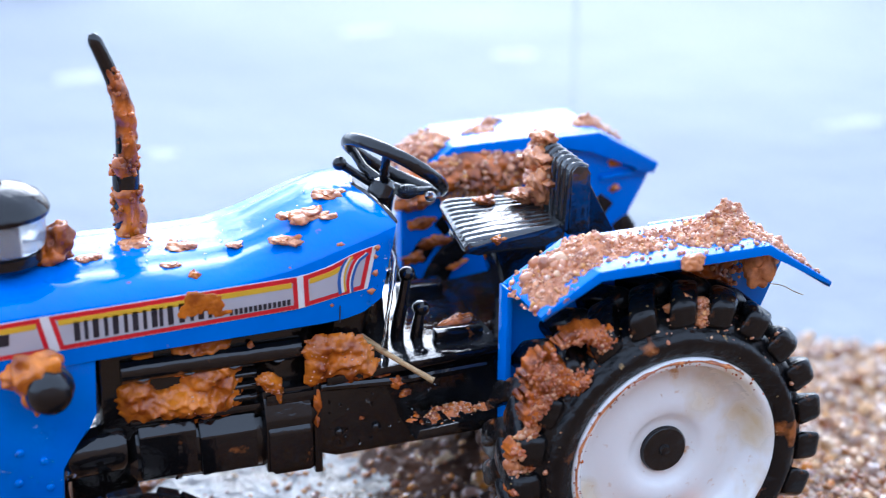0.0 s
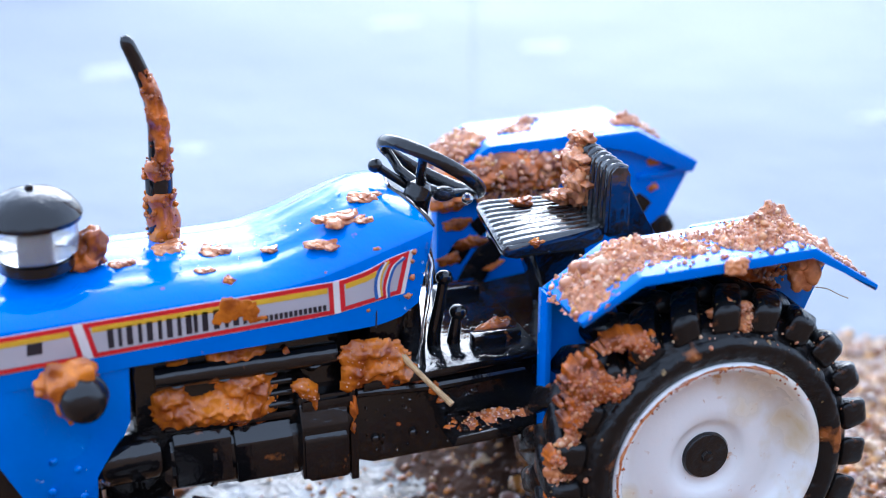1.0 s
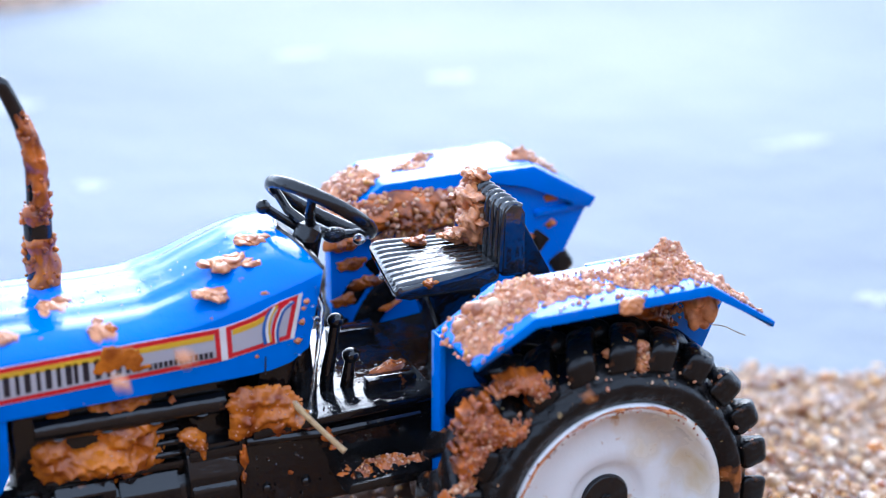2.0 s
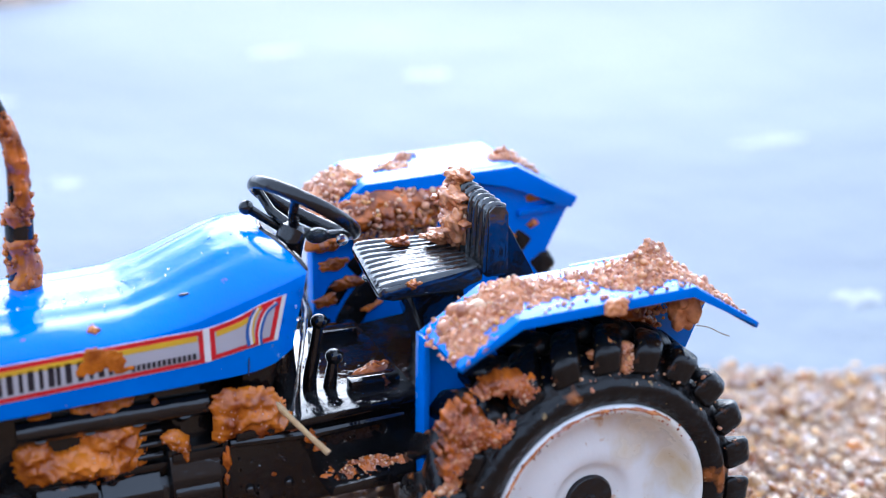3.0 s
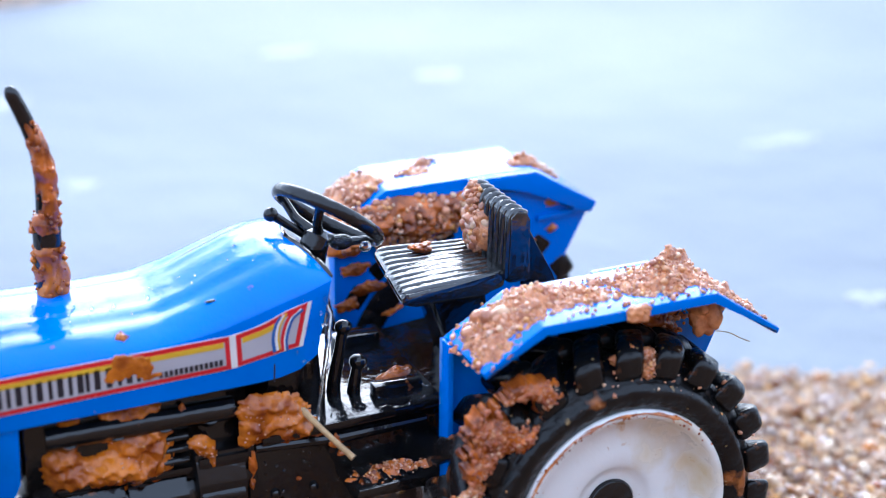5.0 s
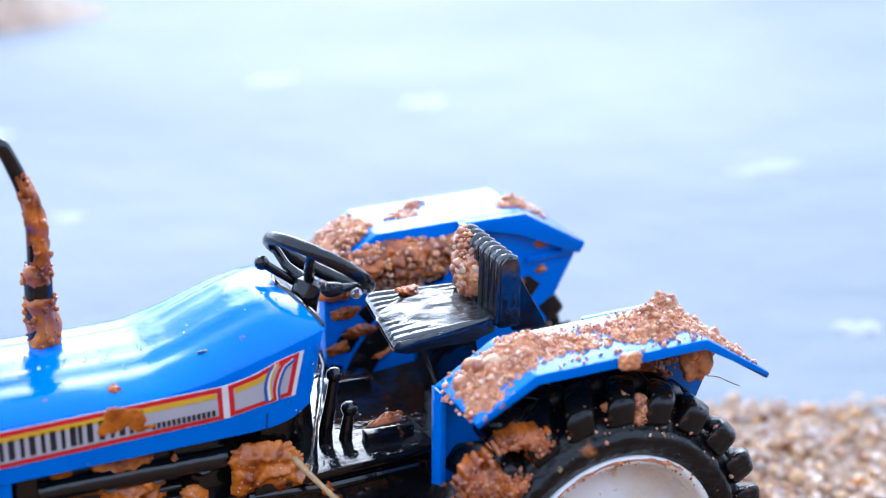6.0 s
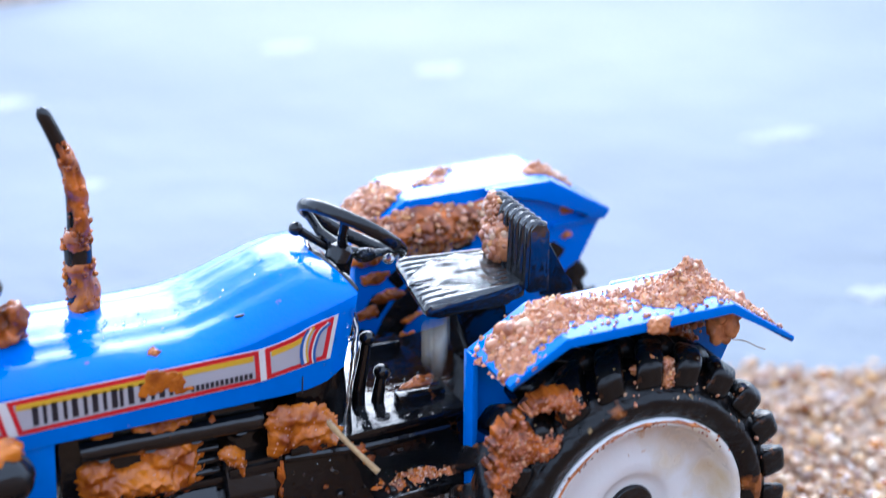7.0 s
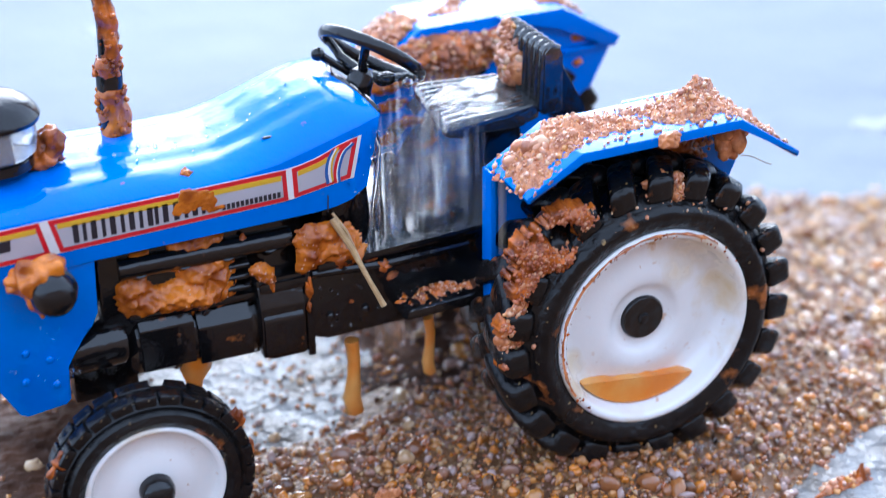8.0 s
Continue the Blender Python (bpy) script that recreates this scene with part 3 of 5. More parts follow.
def build_engine():
    bm = bmesh.new()
    prism(bm, [(-102, 24.5), (-102, 4), (-97, -1.6), (-90.5, -5.4), (-62, -6.2), (-61, -4), (-61, 24.5)], -14.0, 14.0, 1.6)
    eng = part("engine_block", bm, BLACK, tractor, "wet black plastic engine block with moulded detail")
    def sub(name, f):
        b = bmesh.new()
        f(b)
        part(name, b, BLACK, eng)
    sub("sump", lambda b: tube(b, [(-97.4, -9.5, 0.8), (-96.2, -9.5, 0.8), (-84, -9.5, 0.6), (-72, -9.5, 0.4)], [5.6, 7.0, 7.1, 7.1], 18))
    sub("sump_rib", lambda b: tube(b, [(-88.6, -9.5, 0.7), (-87.8, -9.5, 0.7)], [7.6, 7.6], 18))
    sub("sump_rib", lambda b: tube(b, [(-83.2, -9.5, 0.6), (-82.4, -9.5, 0.6)], [7.6, 7.6], 18))
    sub("side_rail", lambda b: block(b, -97, -61.2, -15.6, -13, 7.4, 9.0, 0.6))
    sub("flywheel_cover", lambda b: prism(b, [(-72.2, 12), (-72.2, -3.6), (-70.2, -6.4), (-62.6, -6.4), (-61.4, -4), (-61.4, 12)], -17.0, 17.0, 0.9))
    sub("cover_ridge", lambda b: block(b, -71.6, -62, -17.9, -16.4, 4.4, 7.6, 0.6))
    sub("cover_flange", lambda b: prism(b, [(-62.4, 16), (-62.4, -6.8), (-60.8, -6.8), (-60.8, 16)], -17.8, 17.8, 0.4))
    def ledge(b, x0, x1, z_top, z_edge, z_low, y_in, y_out):
        prof = [(y_in, z_top), (y_out, z_edge), (y_out, z_low), (y_in + 3, z_low), (y_in + 3, z_top)]
        ends = [[b.verts.new((x, y, z)) for y, z in prof] for x in (x0, x1)]
        fs = [b.faces.new(ends[0]), b.faces.new(ends[1][::-1])] + [b.faces.new((ends[0][i], ends[0][(i + 1) % 5], ends[1][(i + 1) % 5], ends[1][i])) for i in range(5)]
        bmesh.ops.bevel(b, geom=list({e for f in fs for e in f.edges}), offset=0.35, segments=2, profile=0.6, affect="EDGES")
    sub("cover_ledge", lambda b: ledge(b, -72.0, -62.9, 11.0, 6.2, -4.6, -16.6, -18.7))
    sub("cover_ledge", lambda b: ledge(b, -71.6, -63.4, 4.9, 3.6, -4.0, -18.6, -19.3))
    sub("sump_ledge", lambda b: ledge(b, -95.6, -84.9, 8.0, 5.8, -3.0, -14.8, -16.6))
    sub("sump_ledge", lambda b: ledge(b, -84.3, -73.4, 7.2, 4.2, -3.6, -14.8, -17.2))
    for k in range(3):
        sub("cooling_rib", lambda b, k=k: ledge(b, -78.5, -72.6, 16.2 - 2.4 * k, 15.4 - 2.4 * k, 14.8 - 2.4 * k, -14.4, -15.6))
    sub("oil_filter", lambda b: tube(b, [(-110.0, -12.5, 2.6), (-109.4, -12.5, 2.6), (-108, -12.5, 2.7), (-99, -12.5, 3.0), (-98, -12.5, 3.0)], [2.5, 4.0, 4.7, 4.7, 4.2], 32))
    sub("cover_ridge", lambda b: block(b, -71.6, -62, -17.8, -16.4, 9.0, 11.2, 0.6))
    sub("manifold", lambda b: tube(b, [(-98, -14.5, 19), (-64, -14.5, 19)], [2.2, 2.2], 20))
    for k in range(4):
        sub("port", lambda b, k=k: tube(b, [(-94 + k * 8.5, -12, 16.5), (-94 + k * 8.5, -15.3, 19)], [2.0, 2.0], 16))
    for k in range(5):
        sub("fin", lambda b, k=k: block(b, -93 + k * 4, -91.6 + k * 4, -15.0, -13, 9.4, 13.5, 0.3))
    return eng

build_engine()

def build_gearbox():
    bm = bmesh.new()
    prism(bm, [(-61.5, 12.6), (-61.5, -2.8), (-58, -4), (-26, -3.2), (18, -4), (18, 16), (-10, 16), (-24, 14.6), (-44, 13.2)], -17.6, 17.6, 1.0)
    box = part("gearbox", bm, BLACK, tractor, "wet black plastic gearbox housing and platform")
    bm = bmesh.new()
    prism(bm, [(-60, 12.2), (-24, 14.0), (-24, 15.6), (-60, 13.9)], -19.2, 19.2, 0.5)
    part("platform", bm, BLACK, box)
    bm = bmesh.new()
    prism(bm, [(-60, 13.6), (-54, 13.8), (-49.5, 28), (-49.5, 40), (-54, 40)], -16.2, 16.2, 1.0)
    part("bulkhead", bm, BLACK, box)
    bm = bmesh.new()
    prism(bm, [(-50, 13.4), (-45.0, 13.6), (-46.2, 26), (-45.6, 40), (-50, 40)], -10.5, 12, 1.0)
    part("dash_column", bm, BLACK, box)
    bm = bmesh.new()
    tube(bm, [(-61, -17.9, 11.6), (-45, -18.3, 10.9), (-27.5, -18.2, 11.4)], [0.9, 1.1, 0.9], 10)
    part("platform_rim", bm, BLACK, box)
    for x in (-57.5, -50, -38):
        bm = bmesh.new()
        lathe(bm, [(0.9, -17.0), (0.9, -18.2), (0.55, -18.5), (0.2, -18.6)], 12, (x, 0, 1.2))
        part("bolt", bm, BLACK, box)
    for y0 in (-13.5, 10.5):
        bm = bmesh.new()
        block(bm, -36, -26, y0, y0 + 3.4, 14.3, 17.4, 0.8)
        part("moulded_step", bm, BLACK, box)
    bm = bmesh.new()
    tube(bm, [(0, -36, 0), (0, 36, 0)], 4.0, 20)
    part("rear_axle", bm, BLACK, box)
    for s in (-1, 1):
        bm = bmesh.new()
        ya, yb = sorted((s * 17.2, s * 28.4))
        prism(bm, [(-45.5, 2.6), (-27, 3.0), (-25.4, 4.2), (-26.2, 5.6), (-44.6, 4.6)], ya, yb, 0.6)
        stp = part("footstep", bm, BLACK, tractor, "black ribbed footstep")
        for k in range(5):
            bm = bmesh.new()
            block(bm, -43 + k * 3.6, -41.8 + k * 3.6, ya + 1, yb - 1, 4.6, 5.5, 0.2)
            part("tread_rib", bm, BLACK, stp)
        bm = bmesh.new()
        ya, yb = sorted((s * 17, s * 30))
        prism(bm, [(-30.2, 8), (-29.0, -6), (-26.4, -8), (-25.4, 8)], ya, yb, 0.5)
        part("fender_bracket", bm, BLACK, tractor)

build_gearbox()

FEN = [(-28.6, 33.6), (-17.2, 40.8), (17.0, 41.6), (31.0, 32.4)]

def fender_z(x):
    return float(np.interp(x, [p[0] for p in FEN], [p[1] for p in FEN]))

def build_fender(s):
    bm = bmesh.new()
    t = 1.25
    low = [(FEN[0][0] + 0.6, FEN[0][1] - t), (-16.9, 40.8 - t * 1.08), (16.7, 41.6 - t * 1.08), (30.5, 32.4 - t)]
    a, b = sorted((s * 47.2, s * 29.4))
    far = 1.2 if s > 0 else 0.0
    prism(bm, FEN[:3] + [(31.0 + far, 32.4)] + [(30.5 + far, 32.4 - t)] + low[2::-1], a, b, 0.55)
    fen = part("fender", bm, BLUE, tractor, "blue plastic mudguard caked with gravelly mud", sharp=25)
    bm = bmesh.new()
    a, b = sorted((s * 30.7, s * 29.3))
    prism(bm, [(-28.7, 33.4), (-28.9, 2), (-27, 0), (-10, -2), (14, 0), (22, 8), (24.4, 19), (30.6 + far, 32.0), (16.8, 40.6), (-17, 39.9)], a, b, 0.4)
    plate = part("inner_plate", bm, BLUE, fen)
    bm = bmesh.new()
    a, b = sorted((s * 33.4, s * 29.2))
    prism(bm, [(-29.3, 33.5), (-29.5, 1.0), (-28.3, 1.0), (-28.1, 33.0)], a, b, 0.35)
    part("front_flange", bm, BLUE, fen)
    bm = bmesh.new()   # thick rolled lip round the back of the inner side
    a, b = sorted((s * 27.4, s * 29.8))
    prism(bm, [(1.0, 41.1), (17.0, 41.5), (31.2 + far, 32.4), (29.6 + far, 29.9), (26.4, 31.0), (15.4, 37.6), (3.0, 38.9)], a, b, 0.8)
    part("rolled_lip", bm, BLUE, fen)
    bm = bmesh.new()
    a, b = sorted((s * 28.4, s * 29.6))
    prism(bm, [(18, 30.6), (29.4, 31.2), (28.8, 29.8), (18, 29.2)], a, b, 0.3)
    part("moulded_rib", bm, BLUE, fen)
    return fen

build_fender(-1)
build_fender(1)

def build_seat():
    bm = bmesh.new()
    prism(bm, [(-29.2, 35.0), (-28.8, 33.4), (-26, 32.5), (-12, 32.4), (-8.2, 33.0), (-8.0, 36.2), (-10, 36.2), (-28.0, 35.9)], -12.6, 9.0, 1.2)
    seat = part("seat", bm, SEATBLACK, tractor, "ribbed glossy black plastic seat, wet")
    for k in range(10):
        bm = bmesh.new()
        y = -11.4 + k * 2.15
        wob = [random.uniform(-0.15, 0.15) for _ in range(4)]
        tube(bm, smooth_line([(-28.2, y, 34.9), (-26.4, y + wob[0], 35.45), (-18, y + wob[1], 35.5), (-9.4, y + wob[2], 35.6)], 5), 0.9, 12)
        part("seat_rib", bm, SEATBLACK, seat)
    bm = bmesh.new()
    prism(bm, [(-22, 33), (-10, 33), (-8, 14), (-16, 14)], -6, 6, 1.0)
    part("seat_pedestal", bm, BLACK, tractor, "black plastic seat pedestal")
    bm = bmesh.new()
    prism(bm, [(-8.2, 34), (-3.4, 34), (-3.5, 46.6), (-4.4, 48.2), (-6.4, 48.6), (-7.7, 47.4)], -12.8, 7.6, 0.8)
    back = part("backrest", bm, SEATBLACK, tractor, "black ribbed plastic backrest, muddy on its front")
    for k in range(8):
        bm = bmesh.new()
        y = -11.6 + k * 2.6
        tube(bm, smooth_line([(-8.0, y, 35), (-7.8, y, 41), (-7.4, y, 46.6), (-6.0, y, 48.3), (-4.2, y, 47.6)], 4), 0.75, 10)
        part("back_rib", bm, SEATBLACK, back)
    for y in (-12.2, 6):
        bm = bmesh.new()
        prism(bm, [(-5, 33), (2.4, 33), (1.6, 34.6), (-3.8, 45)], y, y + 1.2, 0.3)
        part("backrest_brace", bm, BLACK_CLEAN, back)

build_seat()

def skew_seat():
    """The loose seat sits a little turned and is wider at its front."""
    for ob in [o for o in tractor.children if o.name.split(".")[0] == "seat"]:
        for o in [ob] + list(ob.children):
            for v in o.data.vertices:
                x, y = v.co.x / MM, v.co.y / MM
                f = min(1.0, max(0.0, (-8.0 - x) / 21.0))
                v.co.x = (x + (y + 1.8) * 0.17 * f) * MM
                v.co.y = (-1.8 + (y + 1.8) * (0.92 + 0.26 * f)) * MM

skew_seat()

def build_steering():
    c, r = Vector((-40.3, -0.6, 48.5)), 10.7
    ax = Vector((0.560, 0.275, 0.780)).normalized()   # bent a little to the far side
    u = Vector((0, 1, 0)).cross(ax).normalized()
    v = ax.cross(u)
    bm = bmesh.new()
    n, k = 56, 12
    rings = [[bm.verts.new(c + (u * math.cos(a) + v * math.sin(a)) * (r + 0.95 * math.cos(b)) + ax * 1.35 * math.sin(b))
              for b in (2 * math.pi * j / k for j in range(k))] for a in (2 * math.pi * i / n for i in range(n))]
    for i in range(n):
        for j in range(k):
            bm.faces.new((rings[i][j], rings[(i + 1) % n][j], rings[(i + 1) % n][(j + 1) % k], rings[i][(j + 1) % k]))
    wheel = part("steering_wheel", bm, BLACK_CLEAN, tractor, "wet black plastic steering wheel")
    hub = c - ax * 4.2
    for a in (0.12, 2.2, 4.05):
        bm = bmesh.new()
        d = u * math.cos(a) + v * math.sin(a)
        tube(bm, [hub + d * 0.6, hub + d * 6 + ax * 1.4, c + d * r], [1.1, 0.95, 0.85], 10)
        part("spoke", bm, BLACK_CLEAN, wheel)
    bm = bmesh.new()
    tube(bm, [hub + Vector((-1.0, 0.4, -7)), hub + Vector((-0.5, 0.2, -3.4)), hub - ax * 1.9, hub - ax * 0.4, hub + ax * 0.9], [2.0, 2.1, 2.8, 2.7, 1.5], 18)
    part("steering_column", bm, BLACK_CLEAN, wheel)
    bm = bmesh.new()
    tube(bm, [(-43.2, 1.2, 43.6), (-47.2, 2.2, 46.4), (-49.6, 2.6, 48.2), (-50.8, 2.6, 49.0)], [0.9, 0.8, 0.9, 1.2], 12)
    ball(bm, (-50.6, 2.6, 48.9), 1.45, 2)
    part("throttle_lever", bm, BLACK_CLEAN, tractor, "black throttle lever with round knob")
    bm = bmesh.new()
    prism(bm, [(-48.0, 39), (-47.4, 44.4), (-44.9, 43.0), (-44.9, 37)], -10, 10, 0.4)
    part("dashboard", bm, BLACK_CLEAN, tractor)
    for pts, rad in (([(-42.4, -8, 12), (-42.4, -8, 17), (-41.2, -8, 23), (-40.3, -8, 28.4)], 1.7), ([(-38.9, -8.6, 12), (-38.6, -8.8, 16), (-37.6, -8.6, 21)], 1.8)):
        bm = bmesh.new()
        line = smooth_line(pts, 4)
        tube(bm, line, [1.5 - 0.55 * k / len(line) for k in range(len(line))], 12)
        ball(bm, pts[-1], rad, 2, (1, 1, 0.9))
        ball(bm, pts[0], 2.6, 2, (1, 1, 0.7))
        part("gear_lever", bm, BLACK, tractor, "black gear lever with round knob")

build_steering()

def build_wheel(cx, cz, s, big):
    """A wheel with its tyre, lugs, white rim and black hub; s is the side it stands on."""
    def turn(prof, n, name, mat, parent, label="", closed=False, first=True):
        bm = bmesh.new()
        if not closed and len(prof) > 8:   # soft moulded profile
            prof = [(p.x, p.y) for p in smooth_line([(r, y, 0) for r, y in prof], 4)]
        lathe(bm, [(r, s * y) for r, y in prof], n, (cx, 0, cz), closed=closed, first=first)
        return part(name, bm, mat, parent, label, sharp=45)
    if big:
        tyre = turn([(20.4, 44.5), (20.9, 46.4), (21.6, 47.2), (22.8, 47.7), (24.0, 48.1), (25.0, 48.1), (25.8, 47.6), (26.3, 46.6), (26.7, 46.0), (27.4, 45.8), (28.2, 45.0), (29.0, 43.4), (29.4, 38), (29.2, 33), (28.2, 30), (25.5, 28.6), (21, 28.8), (20.4, 31)], 96,
                    "tyre", RUBBER, tractor, "chunky black rubber rear tyre splashed with red mud", True)
        bm = bmesh.new()
        def bar(y0, y1, a0, a1, wd):
            rows = []
            for f in (0, 0.25, 0.6, 1):
                y, a = y0 + (y1 - y0) * f, a0 + (a1 - a0) * f
                rin, rout = 27.0, (33.1 if f else 32.0)
                rows.append([(rin, a - wd * 0.66, y), (rout, a - wd * 0.5, y), (rout, a + wd * 0.5, y), (rin, a + wd * 0.66, y)])
            vs = [[bm.verts.new((r * math.sin(a), y, r * math.cos(a))) for r, a, y in row] for row in rows]
            for p, q in zip(vs, vs[1:]):
                for i in range(4):
                    bm.faces.new((p[i], p[(i + 1) % 4], q[(i + 1) % 4], q[i]))
            bm.faces.new(vs[0])
            bm.faces.new(vs[-1][::-1])
            bmesh.ops.recalc_face_normals(bm, faces=bm.faces[:])
            bm.normal_update()
            sharp = [e for e in bm.edges if e.calc_face_angle(0) > 0.5]
            bmesh.ops.bevel(bm, geom=sharp, offset=1.25, segments=3, profile=0.5, affect="EDGES")
        bar(s * 46.9, s * 36.5, 0.0, 0.17, 0.172)
        lug = part("lug", bm, RUBBER, tyre, sharp=60)
        lug.location = Vector((cx, 0, cz)) * MM
        bm = bmesh.new()
        bar(s * 38.0, s * 29.2, 0.17, 0.0, 0.172)
        lug2 = part("lug", bm, RUBBER, tyre, sharp=60)
        n = 23
        lug2.matrix_basis = pose(cx * MM, 0, cz * MM, 0, 180 / n, 0)
        for k in range(1, n):
            share("lug", lug.data, tyre, pose(cx * MM, 0, cz * MM, 0, 360 * k / n, 0))
            share("lug", lug2.data, tyre, pose(cx * MM, 0, cz * MM, 0, 360 * (k + 0.5) / n, 0))
        rim = turn([(20.7, 45.5), (21.3, 46.9), (21.0, 47.6), (20.2, 47.7), (19.5, 47.1), (18.9, 45.2), (18.2, 43.4), (17.0, 42.2), (15.2, 41.9), (12.8, 42.6), (10.2, 43.3), (8.2, 43.1), (6.8, 42.3), (5.6, 41.9), (3, 41.8)], 80, "rim", WHITE, tyre, "white plastic rim with brown stains", first=False)
        hub = turn([(4.75, 40.5), (4.75, 42.3), (4.4, 42.7), (1.2, 42.7), (0.9, 43.3), (0.2, 43.5)], 40, "hub_cap", BLACK_CLEAN, tyre, "round black hub cap")
    else:
        tyre = turn([(12.6, 37.6), (13.2, 39.4), (14.6, 40.2), (16.0, 39.8), (16.6, 38.6), (17.2, 38.9), (17.8, 38.2), (18.4, 37.0), (18.7, 35), (18.4, 33), (17.4, 31.6), (14.5, 31.0), (12.8, 31.6)], 80,
                    "tyre", RUBBER, tractor, "small black rubber front tyre spattered with mud", True)
        bm = bmesh.new()
        a, b = sorted((s * 35.6, s * 38.7))
        block(bm, -2.0, 2.0, a, b, 16.8, 19.2, 0.5)
        blk = part("tread_block", bm, RUBBER, tyre, smooth=False)
        bm = bmesh.new()
        a, b = sorted((s * 31.8, s * 35.0))
        block(bm, -2.0, 2.0, a, b, 16.8, 19.2, 0.5)
        blk2 = part("tread_block", bm, RUBBER, tyre, smooth=False)
        n = 26
        blk.location = blk2.location = Vector((cx, 0, cz)) * MM
        for k in range(1, n):
            share("tread_block", blk.data, tyre, pose(cx * MM, 0, cz * MM, 0, 360 * k / n, 0))
            share("tread_block", blk2.data, tyre, pose(cx * MM, 0, cz * MM, 0, 360 * (k + 0.5) / n, 0))
        rim = turn([(12.8, 38.4), (13.3, 39.4), (12.9, 39.9), (12.2, 39.6), (11.2, 38.0), (8.5, 37.8), (6, 38.6), (3.6, 39.0), (2, 39.0)], 64, "rim", WHITE, tyre, "white plastic front rim", first=False)
        hub = turn([(3.3, 38.4), (3.3, 40.4), (2.8, 41.8), (1.8, 42.6), (0.5, 42.9)], 32, "hub_cap", BLACK_CLEAN, tyre, "black domed hub cap")

for _s in (-1, 1):
    build_wheel(0, 0, _s, True)
    build_wheel(-100.0, -14.5, _s, False)

build_gravel()

# ---- mud, straw and water on the tractor ----
def grains(name, parent, centres, seed, r0=0.35, r1=0.95, material=None):
    rng = np.random.default_rng(seed)
    r = r0 * (r1 / r0) ** (rng.random(len(centres)) ** 1.6)
    ob = new(name, stones_mesh(name, centres, r, material or GRIT, 2 if r1 > 0.9 else 1, seed, rough=0.14, smooth=True))
    if parent is not None:
        ob.parent = parent
        ob.matrix_parent_inverse = Matrix.Translation(-parent.location)
    return tagged(ob, "", "", "", "stuff")

def mud_cake(label, patches, material=None, balls=(), seed=0, gr=0, spread=0.9, gsize=(0.3, 0.8)):
    """A cake of mud pressed on the tractor: patches of (centre, u, v, height), lumps of (centre, radius, squash), and loose grains."""
    ob = None
    for k, (o, u, v, h) in enumerate(patches):
        bm = bmesh.new()
        patch(bm, o, u, v, h, seed + k)
        if ob is None:
            ob = tagged(part("mud_clump", bm, material or MUD, sharp=70), label, "mud")
        else:
            part("lump", bm, material or MUD, ob, sharp=70)
    for c, r, sq in balls:
        bm = bmesh.new()
        ball(bm, c, r, 4, sq, 0.5)
        if ob is None:
            ob = tagged(part("mud_clump", bm, material or MUD, sharp=70), label, "mud")
        else:
            part("lump", bm, material or MUD, ob, sharp=70)
    if gr:
        rng = np.random.default_rng(seed + 7)
        pts = []
        area = [Vector(u).length * Vector(v).length for _, u, v, _ in patches]
        for (o, u, v, h), a in zip(patches, area):
            o, u, v = Vector(o), Vector(u), Vector(v)
            n = u.cross(v).normalized()
            for _ in range(int(gr * a / sum(area))):
                t, r = rng.uniform(0, 2 * math.pi), rng.random() ** 0.5 * spread * 1.15
                pts.append(o + u * (math.cos(t) * r) + v * (math.sin(t) * r) + n * (h * max(0.0, 1 - r ** 2) ** 0.8 * rng.uniform(0.7, 1.06)))
        grains("grit", ob, [p[:] for p in pts], seed + 3, *gsize)
    return ob

